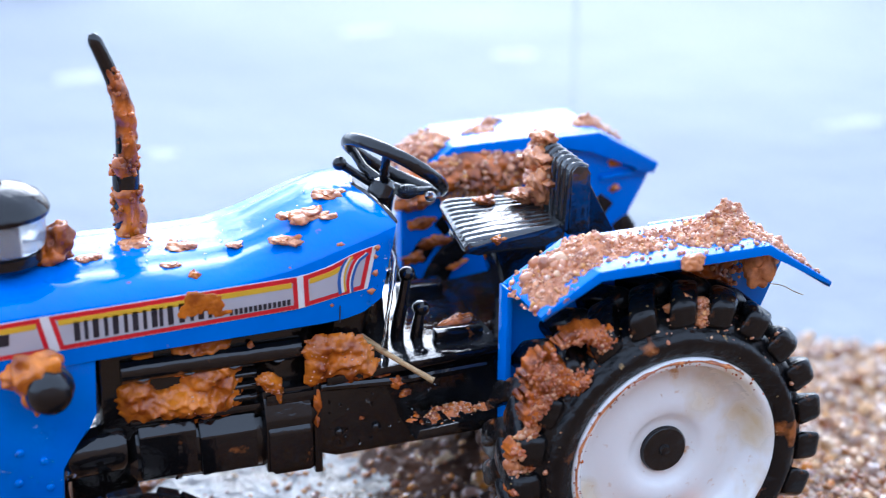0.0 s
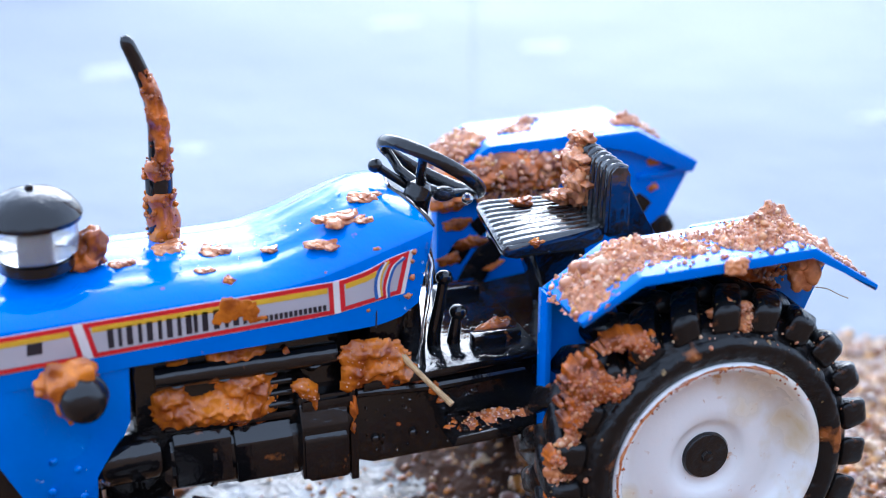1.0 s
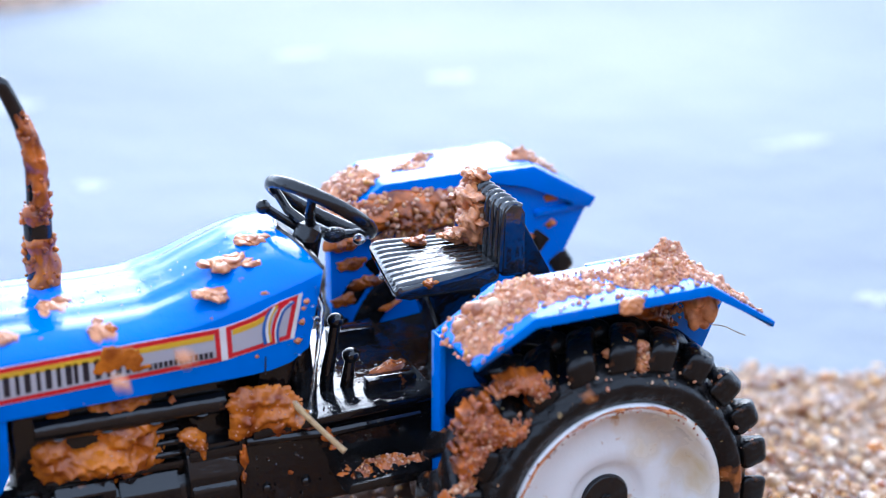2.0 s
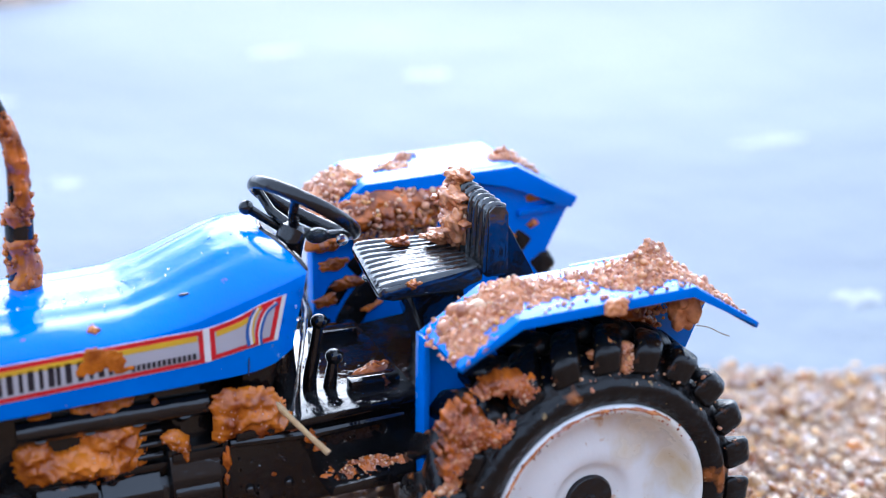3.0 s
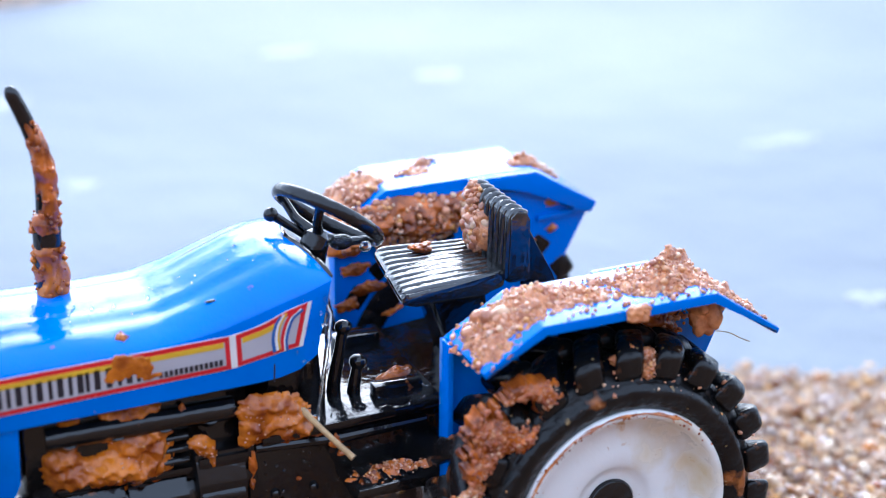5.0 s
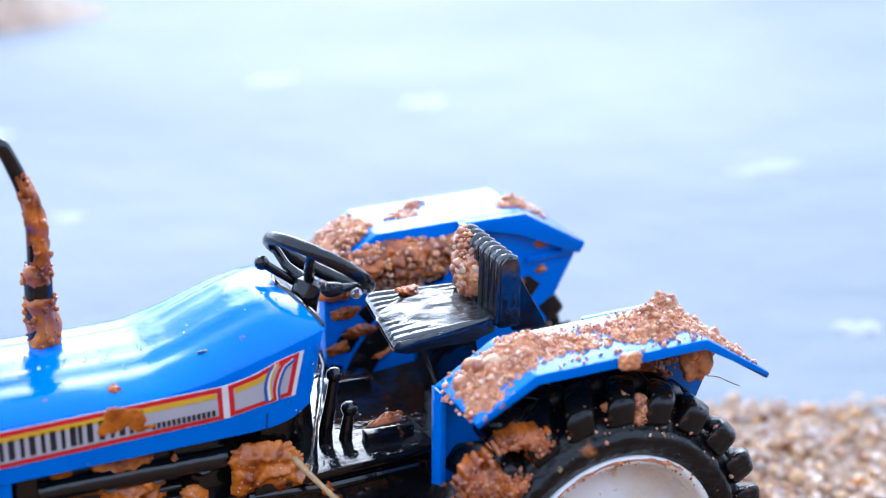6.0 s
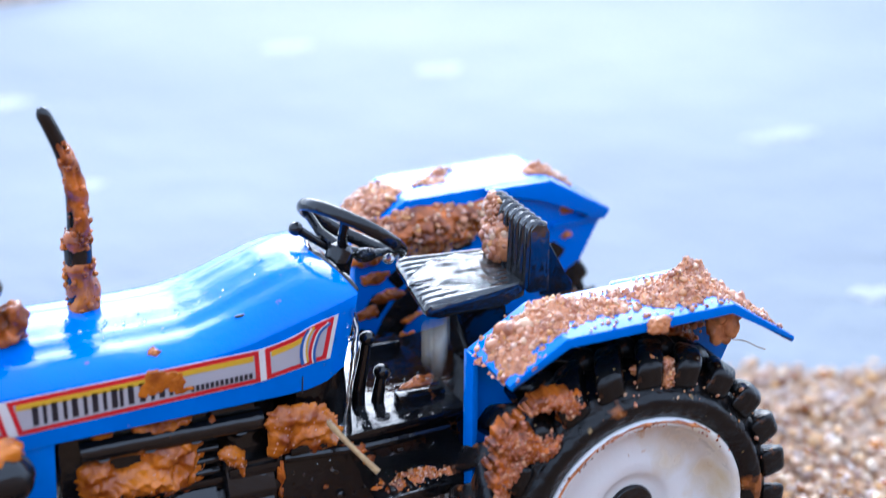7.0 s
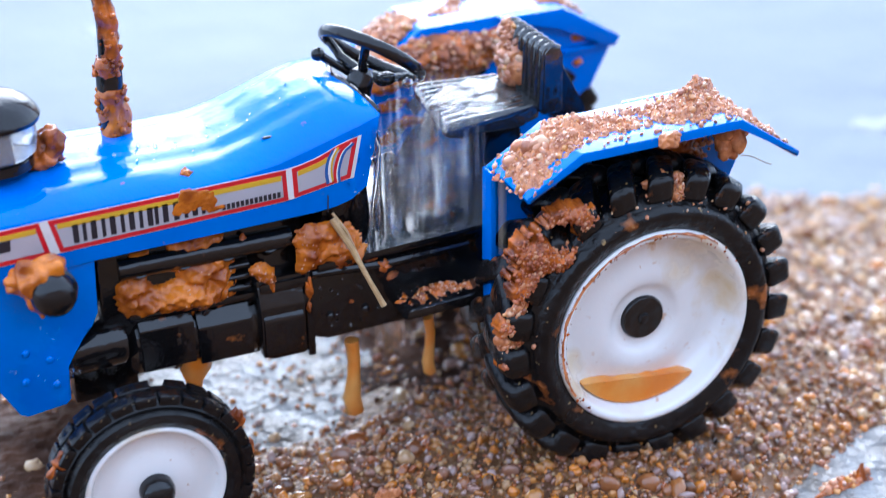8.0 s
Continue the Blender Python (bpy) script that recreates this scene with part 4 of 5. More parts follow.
def clay(label, at, lumps, material, seed, res=0.36, wave=0.55, pebbly=0.0, sink=0.5, gr=0, gsize=(0.2, 0.6), big=0, bigsize=(0.9, 1.6), fray=0.5, grain=None):
    """Mud in one ragged skin: lumps (a, b, ra, rb, height) over a surface that at(a, b, h) lays into space, with grains set in it."""
    s = Vector((seed * 1.37, seed * 0.71, 0))
    a0, a1 = min(l[0] - 1.9 * l[2] for l in lumps), max(l[0] + 1.9 * l[2] for l in lumps)
    b0, b1 = min(l[1] - 1.9 * l[3] for l in lumps), max(l[1] + 1.9 * l[3] for l in lumps)
    def height(a, b):
        h = sum(l[4] * math.exp(-1.3 * (((a - l[0]) / l[2]) ** 2 + ((b - l[1]) / l[3]) ** 2)) for l in lumps)
        if h < 0.12:
            return -1.0
        p = Vector((a, b, 0)) + s
        h = h * (1 + wave * noise.fractal(p * 0.35, 1.0, 2.0, 3)) + fray * noise.fractal(p * 0.8, 0.9, 2.0, 3) - 0.45
        if pebbly and h > -0.2:
            h += pebbly * (0.45 - noise.voronoi(p * 0.75)[0][0])
        return h
    na, nb = int((a1 - a0) / res) + 1, int((b1 - b0) / res) + 1
    hs = [[height(a0 + i * res, b0 + j * res) for i in range(na)] for j in range(nb)]
    bm = bmesh.new()
    vs = {}
    def vert(i, j):
        if (i, j) not in vs:
            h = hs[j][i]
            vs[i, j] = bm.verts.new(at(a0 + i * res, b0 + j * res, h if h > 0 else -sink))
        return vs[i, j]
    for j in range(nb - 1):
        for i in range(na - 1):
            if max(hs[j][i], hs[j][i + 1], hs[j + 1][i], hs[j + 1][i + 1]) > 0:
                bm.faces.new((vert(i, j), vert(i + 1, j), vert(i + 1, j + 1), vert(i, j + 1)))
    ob = tagged(part("mud_clump", bm, material, sharp=80), label, "mud")
    rng = np.random.default_rng(seed)
    for count, size, tag in ((gr, gsize, "grit"), (big, bigsize, "coarse_grit")):
        pts = []
        for _ in range(count * 12):
            a, b = rng.uniform(a0, a1), rng.uniform(b0, b1)
            h = height(a, b)
            if h > rng.uniform(-0.1, 0.5) and len(pts) < count:
                pts.append(tuple(at(a, b, h - size[0] * 0.25)))
        if pts:
            grains(tag, ob, pts, seed + count, *size, grain)
    return ob

def on_side(y):
    """A surface facing the near side."""
    return lambda a, b, h: (a, y - h, b)

# mudguards
clay("gritty reddish mud heaped along the near blue mudguard", lambda a, b, h: (a, max(-47.6, b), fender_z(a) + h),
     [(-24.5, -42.5, 3.2, 4.5, 1.9), (-23.5, -35.5, 4.2, 4.2, 2.4), (-18, -40, 4.2, 4.5, 1.7), (-15, -35, 5, 4.2, 1.9), (-9, -37.5, 6, 5, 1.4), (-3, -40, 3, 4, 0.8), (-1, -34, 3, 2.5, 0.9),
      (6, -38, 5, 6, 1.5), (11.5, -37.5, 4.6, 5.5, 3.0), (15, -34.5, 4, 3.5, 3.0), (19, -39, 3.6, 5, 1.7), (24.5, -39, 4, 6, 1.2), (28.5, -41, 2, 4, 0.8)],
     GRIT_BED, 3, 0.33, 0.6, 1.1, 0.4, 2600, (0.16, 0.5), 130, (0.5, 0.95))
clay("translucent tan pebbles heaped at the front of the near mudguard", lambda a, b, h: (a, b, fender_z(a) + h),
     [(-23.6, -35, 3.0, 3.4, 2.8), (-21, -38.6, 2.6, 2.4, 2.2)], GRIT_BED, 5, 0.4, 0.5, 0.8, 0.4, 60, (0.3, 0.7), 26, (0.9, 1.7))
mud_cake("dark brown mud inside the near mudguard above the tyre", [((14, -30.8, 31), (7, 0, 0), (0, 0, 7), 2.0)], MUD, seed=11, gr=120, gsize=(0.3, 0.8))
_rf = np.random.default_rng(77)
_pts = [(x, y, fender_z(x) + 0.25) for x, y in zip(_rf.uniform(-27, 30, 220), _rf.uniform(-46.6, -31, 220))]
tagged(grains("loose_grit", None, _pts, 78, 0.2, 0.8), "loose wet grit strewn on the near mudguard", "grit")
_pts = [(x, y, fender_z(x) + 0.25) for x, y in zip(_rf.uniform(-27, 30, 14), _rf.uniform(33, 46, 14))]
tagged(grains("loose_grit", None, _pts, 79, 0.3, 0.8), "loose wet grit strewn on the far mudguard", "grit")
mud_cake("reddish mud lump hanging under the mudguard lip", [], GRIT_BED, [((19.6, -39.5, 36.6), 3.8, (0.8, 1, 1.25)), ((18.6, -40, 33.2), 2.5, (0.9, 1, 1.2)), ((21.8, -40.5, 37.6), 2.2, (1.3, 1, 1))], 8)
mud_cake("small clod stuck to the mudguard edge", [], GRIT_BED, [((0.6, -47.4, 40.2), 1.7, (1.2, 0.7, 1.0)), ((2.0, -47.2, 40.8), 1.2, (1.2, 0.8, 0.9))], 9)
mud_cake("wet gritty mud scattered on top of the far mudguard",
         [((-22.6, 38, 37.6), (6.2, 0, 3.9), (0, 7.6, 0), 2.6), ((-8, 38, 41.0), (4.2, 0, 0.2), (0, 2.2, 0), 0.5), ((-4, 42, 41.0), (2.0, 0, 0), (0, 1.6, 0), 1.4), ((16.5, 34, 41.4), (3.2, 0, 0), (0, 3.2, 0), 1.8), ((24, 38, 37.4), (3, 0, -2.0), (0, 3.4, 0), 0.7)],
         GRIT_BED, seed=13, gr=260, gsize=(0.4, 1.0))
mud_cake("thick brown mud plastered on the inside of the far mudguard",
         [((-13, 29.2, 33.2), (14, 0, 0), (0, 0, 5.6), 4.2), ((-25, 29.2, 32.6), (6, 0, 1), (0, 0, 4.5), 4.0), ((0, 29.2, 35.0), (9, 0, 0), (0, 0, 3.6), 3.0)],
         MUD, seed=21, gr=420, gsize=(0.4, 1.1))
for _k, (_x, _z, _a, _b) in enumerate(((-25, 24, 3.6, 1.6), (-22, 19.5, 4.2, 1.5), (-26.5, 16, 2.6, 1.7), (-14, 25, 3.2, 1.2), (24, 33.5, 4.0, 0.9), (22, 27, 1.4, 1.0), (17, 24.5, 1.2, 0.9), (-17, 13, 3, 1.4))):
    mud_cake("thin smear of brown mud on the blue plate", [((_x, 29.2, _z), (_a, 0, 0.3), (0, 0, _b), 0.7)], MUD, seed=30 + _k)

# engine, platform and wheels
clay("thick orange-brown clay stuck on the black engine side", on_side(-14.6),
     [(-95.6, 13.2, 2.8, 3.0, 2.6), (-91.5, 10.2, 4.6, 2.8, 2.8), (-86, 11.2, 4, 3.0, 2.6), (-81, 11.0, 4.4, 4.2, 3.2), (-79.0, 15.5, 2.8, 3.2, 2.4), (-84, 17.5, 3.4, 3.2, 1.8), (-82, 21.2, 4.2, 2.0, 1.7), (-94, 20.2, 2.6, 1.6, 1.3), (-87.2, 20, 1.6, 2.4, 1.3)],
     MUD_LIGHT, 41, 0.3, 0.75, 0.12, 0.6, 60, (0.15, 0.3), fray=0.3)
clay("small clay dab on the engine cover", on_side(-17.0), [(-71.2, 14.4, 1.7, 1.3, 1.7), (-69.6, 12.6, 1.8, 1.6, 1.8), (-69.0, 10.2, 0.9, 1.7, 1.5)], MUD_LIGHT, 47, 0.22, 0.6, 0.12, 0.5, 30, (0.15, 0.35), fray=0.3)
clay("orange clay lump at the platform corner", on_side(-18.0), [(-61, 17.4, 2.6, 4.2, 2.2), (-55.4, 16, 4.2, 4.0, 3.0), (-57.5, 20.2, 3.2, 1.6, 1.8), (-52, 14, 2.2, 2.0, 1.8), (-62.2, 13.6, 1.4, 1.6, 1.3)], MUD_LIGHT, 50, 0.3, 0.7, 0.12, 0.6, 40, (0.15, 0.35), fray=0.25)
for _k, (_x, _y, _z, _a, _b) in enumerate(((-61.6, -18.0, 8.4, 0.7, 2.4), (-61.9, -18.0, 4.4, 0.5, 1.2), (-46, -19.0, 10.6, 1.5, 1.3), (-73.8, -15.4, 19.6, 1.3, 1.8), (-44, -17.8, 7.6, 1.2, 1.0), (-49, -17.9, 12.2, 1.8, 1.0), (-53, -17.8, 3.6, 0.5, 0.4), (-42, -17.8, 2.2, 0.4, 0.5))):
    mud_cake("small splash of mud on black plastic", [((_x, _y, _z), (_a, 0, 0), (0, 0, _b), 0.6)], MUD, seed=60 + _k)
clay("reddish mud spread over the footstep", lambda a, b, h: (a, b, 4.9 + 0.03 * (a + 38) + h), [(-41, -24, 3.8, 3.0, 1.2), (-35, -23.4, 4.4, 3.4, 1.5), (-30, -25, 2.2, 1.8, 1.0)], MUD, 71, 0.32, 0.8, 0.4, 0.4, 160, (0.15, 0.5))
mud_cake("brown mud dab on the platform", [((-30.5, -9, 17.6), (3.6, 1, 0.4), (-0.5, 1.6, 0), 0.8)], MUD, seed=73)
mud_cake("orange clay packed around the headlight", [], MUD_LIGHT, [((-113.0, -23.6, 24.4), 4.7, (0.95, 0.85, 1.0)), ((-115.6, -21.8, 24.2), 3.0, (1.3, 0.9, 0.8)), ((-113.2, -23.6, 20.8), 2.9, (0.8, 0.8, 1.0))], 75)
mud_cake("red clay clod behind the air filter", [], MUD, [((-105.6, -3.6, 42.0), 2.7, (1, 1, 1.3)), ((-107.4, -4.0, 39.8), 2.8, (1.3, 1, 0.9))], 77)
clay("gritty red mud caught in the tyre lugs", on_side(-46.2),
     [(-26.5, 22, 3.8, 3.6, 2.2), (-19, 28, 4.2, 2.0, 1.9), (-15.4, 25.6, 2.2, 2.4, 1.6), (-27, 16.8, 3.2, 3.0, 1.9), (-20.6, 19.6, 3.2, 3.0, 2.0), (-29, 13.4, 1.8, 2.4, 1.4), (-20.8, 24.6, 2.8, 1.3, -2.6), (-25, 15.6, 1.6, 1.2, -1.6)],
     MUD, 81, 0.34, 0.5, 0.7, 3.0, 520, (0.18, 0.6), 24, (0.5, 0.9), grain=RED_GRIT)
clay("brown mud packed between the lower tyre lugs", on_side(-45.6), [(-31.6, 6.5, 2.2, 1.8, 1.6), (-29.2, 4.2, 1.6, 1.8, 1.4), (-32.0, -1.5, 1.2, 1.6, 1.0)], MUD, 84, 0.3, 0.6, 0.6, 3.0, 120, (0.2, 0.6), grain=RED_GRIT)
mud_cake("red mud on top of the tyre tread", [((2.4, -44.6, 30.2), (4.2, 0, -0.4), (0.6, 0, 2.2), 1.3), ((4.6, -45.6, 28.2), (1.6, 0, 0), (0, 0, 2.0), 1.2)], GRIT_BED, seed=86, gr=90, gsize=(0.25, 0.6))
mud_cake("grit dab low on the tyre", [((-30.2, -44.6, 3.6), (1.2, 0, 3.4), (-2.6, 0, 0.8), 1.2), ((-29.6, -45.4, 9.4), (1.2, 0, 2.0), (-2.2, 0, 0.6), 0.9)], GRIT_BED, seed=88, gr=90, gsize=(0.25, 0.7))
_rng = np.random.default_rng(9)
_pts = []
for _k in range(80):
    _a, _r = _rng.normal(1.2, 0.5) if _k % 3 else _rng.uniform(0.1, 3.4), _rng.uniform(24.6, 31.0)
    _pts.append((_r * math.cos(_a), -47.6 + max(0, _r - 25.4) * 0.36, _r * math.sin(_a)))
tagged(grains("stuck_grit", None, _pts, 91, 0.15, 0.6), "sand grains stuck to the wet tyre", "grit")
_pts = [(20.6 * math.cos(_a) * _q, -47.7, 20.6 * math.sin(_a) * _q) for _a, _q in zip(_rng.uniform(0.5, 4.0, 90), _rng.uniform(0.96, 1.03, 90))]
tagged(grains("rim_grit", None, _pts, 92, 0.15, 0.4, MUD), "brown specks of mud round the white rim", "grit")
bm = bmesh.new()
_arc = [(18.2 * math.cos(a), 18.2 * math.sin(a)) for a in np.linspace(radians(-143), radians(-51.5), 26)]
_top = [(x, -10.9 - 0.125 * (x + 14.3) + 0.5 * noise.noise(Vector((x * 0.4, 0, 0)))) for x in np.linspace(10.9, -14.2, 14)]
prism(bm, _arc + _top, -44.5, -41.5, 0.25)
tagged(part("muddy_water", bm, MUDWATER), "pool of orange muddy water lying in the white rim", "water")

bm = bmesh.new()
tube(bm, [(20.7 * math.cos(a), -47.7, 20.7 * math.sin(a)) for a in np.linspace(0.9, 3.7, 60)], 0.22, 8, 2.2, 5)
tagged(part("mud_line", bm, GRIT_BED, sharp=70), "thin line of brown mud along the white rim", "mud")

# exhaust
def muddy_sleeve(label, pts, radii, seed, mat):
    bm = bmesh.new()
    line = smooth_line(pts, 8)
    rr = np.interp(np.linspace(0, 1, len(line)), np.linspace(0, 1, len(radii)), radii)
    tube(bm, line, list(rr), 32, 0.4, seed)
    ob = tagged(part("mud_clump", bm, mat, sharp=70), label, "mud")
    rng = np.random.default_rng(seed)
    ends = []
    for _ in range(70):
        k = rng.integers(0, len(line))
        a = rng.uniform(0, 6.283)
        ends.append((line[k].x + rr[k] * math.cos(a), line[k].y + rr[k] * math.sin(a), line[k].z + rng.uniform(-0.5, 0.5)))
    grains("grit", ob, ends, seed, 0.25, 0.8, mat)
    return ob

muddy_sleeve("clay caked round the foot of the exhaust", [(-91.5, 6.6, 36), (-91.5, 6.6, 40), (-91.5, 6.5, 44.8), (-91.3, 6.8, 47.0)], [2.8, 2.9, 2.75, 2.45], 4, MUD_LIGHT)
muddy_sleeve("brown mud sticking to the upper exhaust pipe", [(-91.0, 6.5, 50.6), (-90.8, 6.4, 56), (-90.9, 6.4, 61.5), (-91.8, 6.5, 66.5), (-93.2, 6.7, 70.8)], [1.8, 1.8, 1.9, 1.6, 1.1], 9, MUD)
muddy_sleeve("brown mud ring on top of the muffler", [(-91.6, 6.7, 50.2), (-91.6, 6.7, 52.0), (-91.5, 6.7, 53.4)], [2.5, 2.7, 2.0], 12, MUD)

mud_cake("dried brown mud on the small front tyre", [((-84.6, -37.4, -6.0), (1.6, 0, 3.6), (-2.2, 0, 1.0), 0.8), ((-83.0, -37.2, -14.0), (1.2, 0, 4.0), (-2.4, 0, 0.4), 0.9), ((-116, -37.2, -6), (2.0, 0, 2), (-1.4, 0, 1.6), 0.8)], MUD, seed=97)

# sticker smears
for _k, (_x, _z, _a, _b, _h) in enumerate(((-84.0, 32.4, 3.0, 2.4, 0.18), (-80.4, 31.4, 1.8, 1.8, 0.16), (-79.0, 30.0, 1.4, 0.5, 0.16), (-86.5, 31.2, 1.0, 1.4, 0.14))):
    mud_cake("smear of orange mud on the side sticker", [((_x, -HW - 0.38 if _z < 35 else -HW + 0.5, _z), (_a, 0, 0.2), (0, 0, _b), _h)], MUD_LIGHT, seed=100 + _k)

mud_cake("small clod of orange mud on the hood", [((-83.4, -15.2, hood_top(-83.4, -15.2)), (1.3, 0, 0.1), (0, 0.75, 0.7), 0.7)], MUD_LIGHT, seed=104)

# clods that the water carries off in the course of the clip: place, radius, squash, time, where they come to lie
LOOSE = []
def loose_clod(label, at, r, sq, t0, t1, rest, seed, mat):
    bm = bmesh.new()
    rng = random.Random(seed)
    ball(bm, (0, 0, 0), r * 0.8, 4, sq, 0.55)
    ob = tagged(part("mud_clod", bm, mat, sharp=70), label, "mud")
    for k in range(9):
        a = rng.uniform(0, 6.28)
        bm = bmesh.new()
        ball(bm, (r * 1.2 * sq[0] * math.cos(a) * rng.random(), r * 1.2 * sq[1] * math.sin(a) * rng.random(), rng.uniform(-0.3, 0.4) * r * sq[2]), r * rng.uniform(0.25, 0.6), 3, (1.1, 1, 0.6), 0.5)
        part("lump", bm, mat, ob, sharp=70)
    ob.location = Vector(at) * MM
    LOOSE.append((ob, Vector(at), Vector(rest), t0, t1))
    return ob

for _k, (_at, _r, _t) in enumerate((((-83.3, -4, 41.0), 2.2, 1.75), ((-60.4, -9, 44.6), 2.6, 2.0), ((-64.6, -13.4, 41.6), 2.0, 1.9), ((-101, -5, 40.6), 1.6, 1.8), ((-55.0, -5, 46.8), 2.2, 2.1), ((-91.5, 0, 40.8), 2.3, 1.85), ((-74, -8, 40.4), 1.2, 1.7), ((-57.0, -12, 43.6), 1.3, 2.05), ((-87, -11, 39.6), 1.1, 1.7))):
    _at = (_at[0], _at[1], hood_top(_at[0], _at[1]) - _r * 0.12)
    loose_clod("soft wet clay clod rinsed off the blue hood", _at, _r * 1.15, (1.4, 1.0, 0.42), _t, _t + 0.55, (_at[0] - 3 + _k, -36 - 2 * (_k % 3), -31.5), 120 + _k, GRIT_BED)
for _k, (_x, _z, _r) in enumerate(((-49.6, 39.0, 0.8), (-50.0, 37.2, 0.6), (-50.0, 34.0, 0.9), (-50.9, 30.4, 0.9), (-56.4, 40.2, 0.7), (-66.0, 36.9, 0.5), (-58.6, 28.6, 0.5))):
    _y = -HW - 0.1 if _z < hood_line(_x)[1] else -HW + 0.6
    loose_clod("tan speck of grit rinsed off the back of the blue hood", (_x, _y, _z), _r * 0.75, (1.0, 0.6, 1.0), 1.85 + 0.06 * _k, 2.4 + 0.05 * _k, (_x, -33 - _k % 3, -31.5), 240 + _k, GRIT_BED)
for _k, (_at, _r, _sq, _t) in enumerate((((-9.0, 2.4, 45.6), 3.2, (0.8, 1.2, 1.0), 4.3), ((-9.8, -1.4, 41.5), 3.0, (0.8, 1.0, 1.3), 4.5), ((-6.2, 3.6, 49.6), 2.4, (1, 1.3, 0.8), 4.4), ((-11.4, 3, 38.0), 2.4, (1.2, 1.2, 0.8), 4.7))):
    loose_clod("gritty clod piled against the seat back until it is washed down", _at, _r, _sq, _t, _t + 0.5, (-8 + _k, 22, 10), 140 + _k, GRIT_BED)
loose_clod("small tan clod lying on the black seat", (-19.2, 4.6, 37.0), 1.6, (1.3, 1, 0.7), 5.9, 6.4, (-20, 21, 12), 150, MUD)
loose_clod("orange pebble on the seat's front edge", (-23.6, -13.2, 35.4), 1.2, (1.1, 1, 0.9), 4.3, 4.8, (-24, -24, 7), 151, MUD_LIGHT)
mud_cake("gritty mud sticking to the seat back", [((-8.2, 2.6, 40.6), (0, -4.6, 0), (0, 0, 5.6), 2.0), ((-7.4, 4.8, 46.6), (0, -3, 0), (0, 0, 2.2), 1.8)], GRIT_BED, seed=155, gr=260, gsize=(0.4, 1.3))

# straw
bm = bmesh.new()
tube(bm, [(0, 0, 0), (7, 0.2, 0.25), (14, 0, 0.1), (19.8, 0, 0)], [0.75, 0.6, 0.5, 0.62], 8)
tube(bm, [(-1.0, 0.6, 0.3), (3.5, 0.9, 0.7), (9, 0.5, 0.5)], [0.3, 0.35, 0.2], 6)
straw = tagged(part("straw", bm, STRAW), "broken pale stalk of straw lying across the platform", "straw")

# water lying on the tractor
def water_pool(label, o, u, v, h, seed, mat=None):
    bm = bmesh.new()
    patch(bm, o, u, v, h, seed, 0.6, 0.5, bury=0.3)
    tagged(part("water_pool", bm, mat or FILM, sharp=80), label, "water")

water_pool("clear water pooled on the black platform", (-49.5, -13.5, 13.8), (4.4, 0, 0.3), (0, 3.6, 0), 0.4, 201)
water_pool("clear water pooled on the ribbed seat", (-19, -3, 35.95), (9, 0, 0.1), (0, 7.5, 0), 0.4, 203)
bm = bmesh.new()
patch(bm, (-18.6, -2.4, 35.7), (10.4, 0.6, 0.1), (1.0, 10.6, 0), 1.15, 207, 0.22, 0.5, bury=0.3)
seat_pool = tagged(part("water_pool", bm, FILM, sharp=80), "water flooding the ribbed black seat", "water")
water_pool("clear water on the footstep", (-38, -20, 5.1), (6, 0, 0.2), (0, 2.0, 0), 0.5, 204)
bm = bmesh.new()
ball(bm, (-38.4, -2.4, 43.4), 1.9, 3, (1.25, 0.9, 0.8))
tagged(part("water_drop", bm, FILM), "large water drop hanging from the steering wheel spoke", "water drop")
bm = bmesh.new()
ball(bm, (-33.6, -2.6, 41.9), 1.1, 3, (1.1, 1, 1))
tagged(part("water_drop", bm, FILM), "small water drop hanging from the steering wheel rim", "water drop")
_pts = [(_rng.uniform(-70, -47), -HW - 0.1, 0) for _ in range(34)]
_pts = [(x, y, _rng.uniform(hood_line(x)[2] + 1.5, hood_line(x)[1])) for x, y, _ in _pts] + [(_rng.uniform(-123, -106), -HW - 0.1 + 0.3, _rng.uniform(0, 18)) for _ in range(26)]
tagged(grains("droplets", None, _pts, 210, 0.2, 0.55, FILM), "tiny water droplets clinging to the blue plastic", "water drops")

bm = bmesh.new()
tube(bm, smooth_line([(-47.4, -17.2, 41.5), (-46.2, -17.8, 36), (-46.6, -17.6, 30), (-47.6, -17.4, 22), (-48.2, -16.8, 14.4)], 5), [0.5, 0.7, 0.8, 0.7, 0.6, 0.8, 0.7, 0.5, 0.6, 0.7, 0.5, 0.4, 0.5, 0.4, 0.4, 0.5, 0.6, 0.6, 0.8, 1.1, 1.5], 12, 0.6, 7)
tagged(part("water_rivulet", bm, FILM, sharp=80), "clear rivulet running off the back edge of the hood", "water")

_rd = np.random.default_rng(61)
_pts = [(x, -17.75, z) for x, z in zip(_rd.uniform(-60, -26, 60), _rd.uniform(-2, 11, 60))] + [(x, y, 13.9 + (x + 60) * 0.047) for x, y in zip(_rd.uniform(-48, -25, 70), _rd.uniform(-18.6, 4, 70))]
_pts += [(x, -15.1, z) for x, z in zip(_rd.uniform(-98, -64, 50), _rd.uniform(-3, 8, 50))]
tagged(grains("droplets", None, _pts, 62, 0.2, 0.6, FILM), "clear water drops beading on the black plastic", "water drops")
_pts = [(_rng.uniform(8, 26), _rng.uniform(-58, -44), 0) for _ in range(70)]
_pts = [(x, y, ground_z(x, y) + 0.7) for x, y, _ in _pts]
tagged(grains("bubbles", None, _pts, 215, 0.3, 1.1, FILM), "clear water bubbles among the gravel beside the wheel", "bubbles")
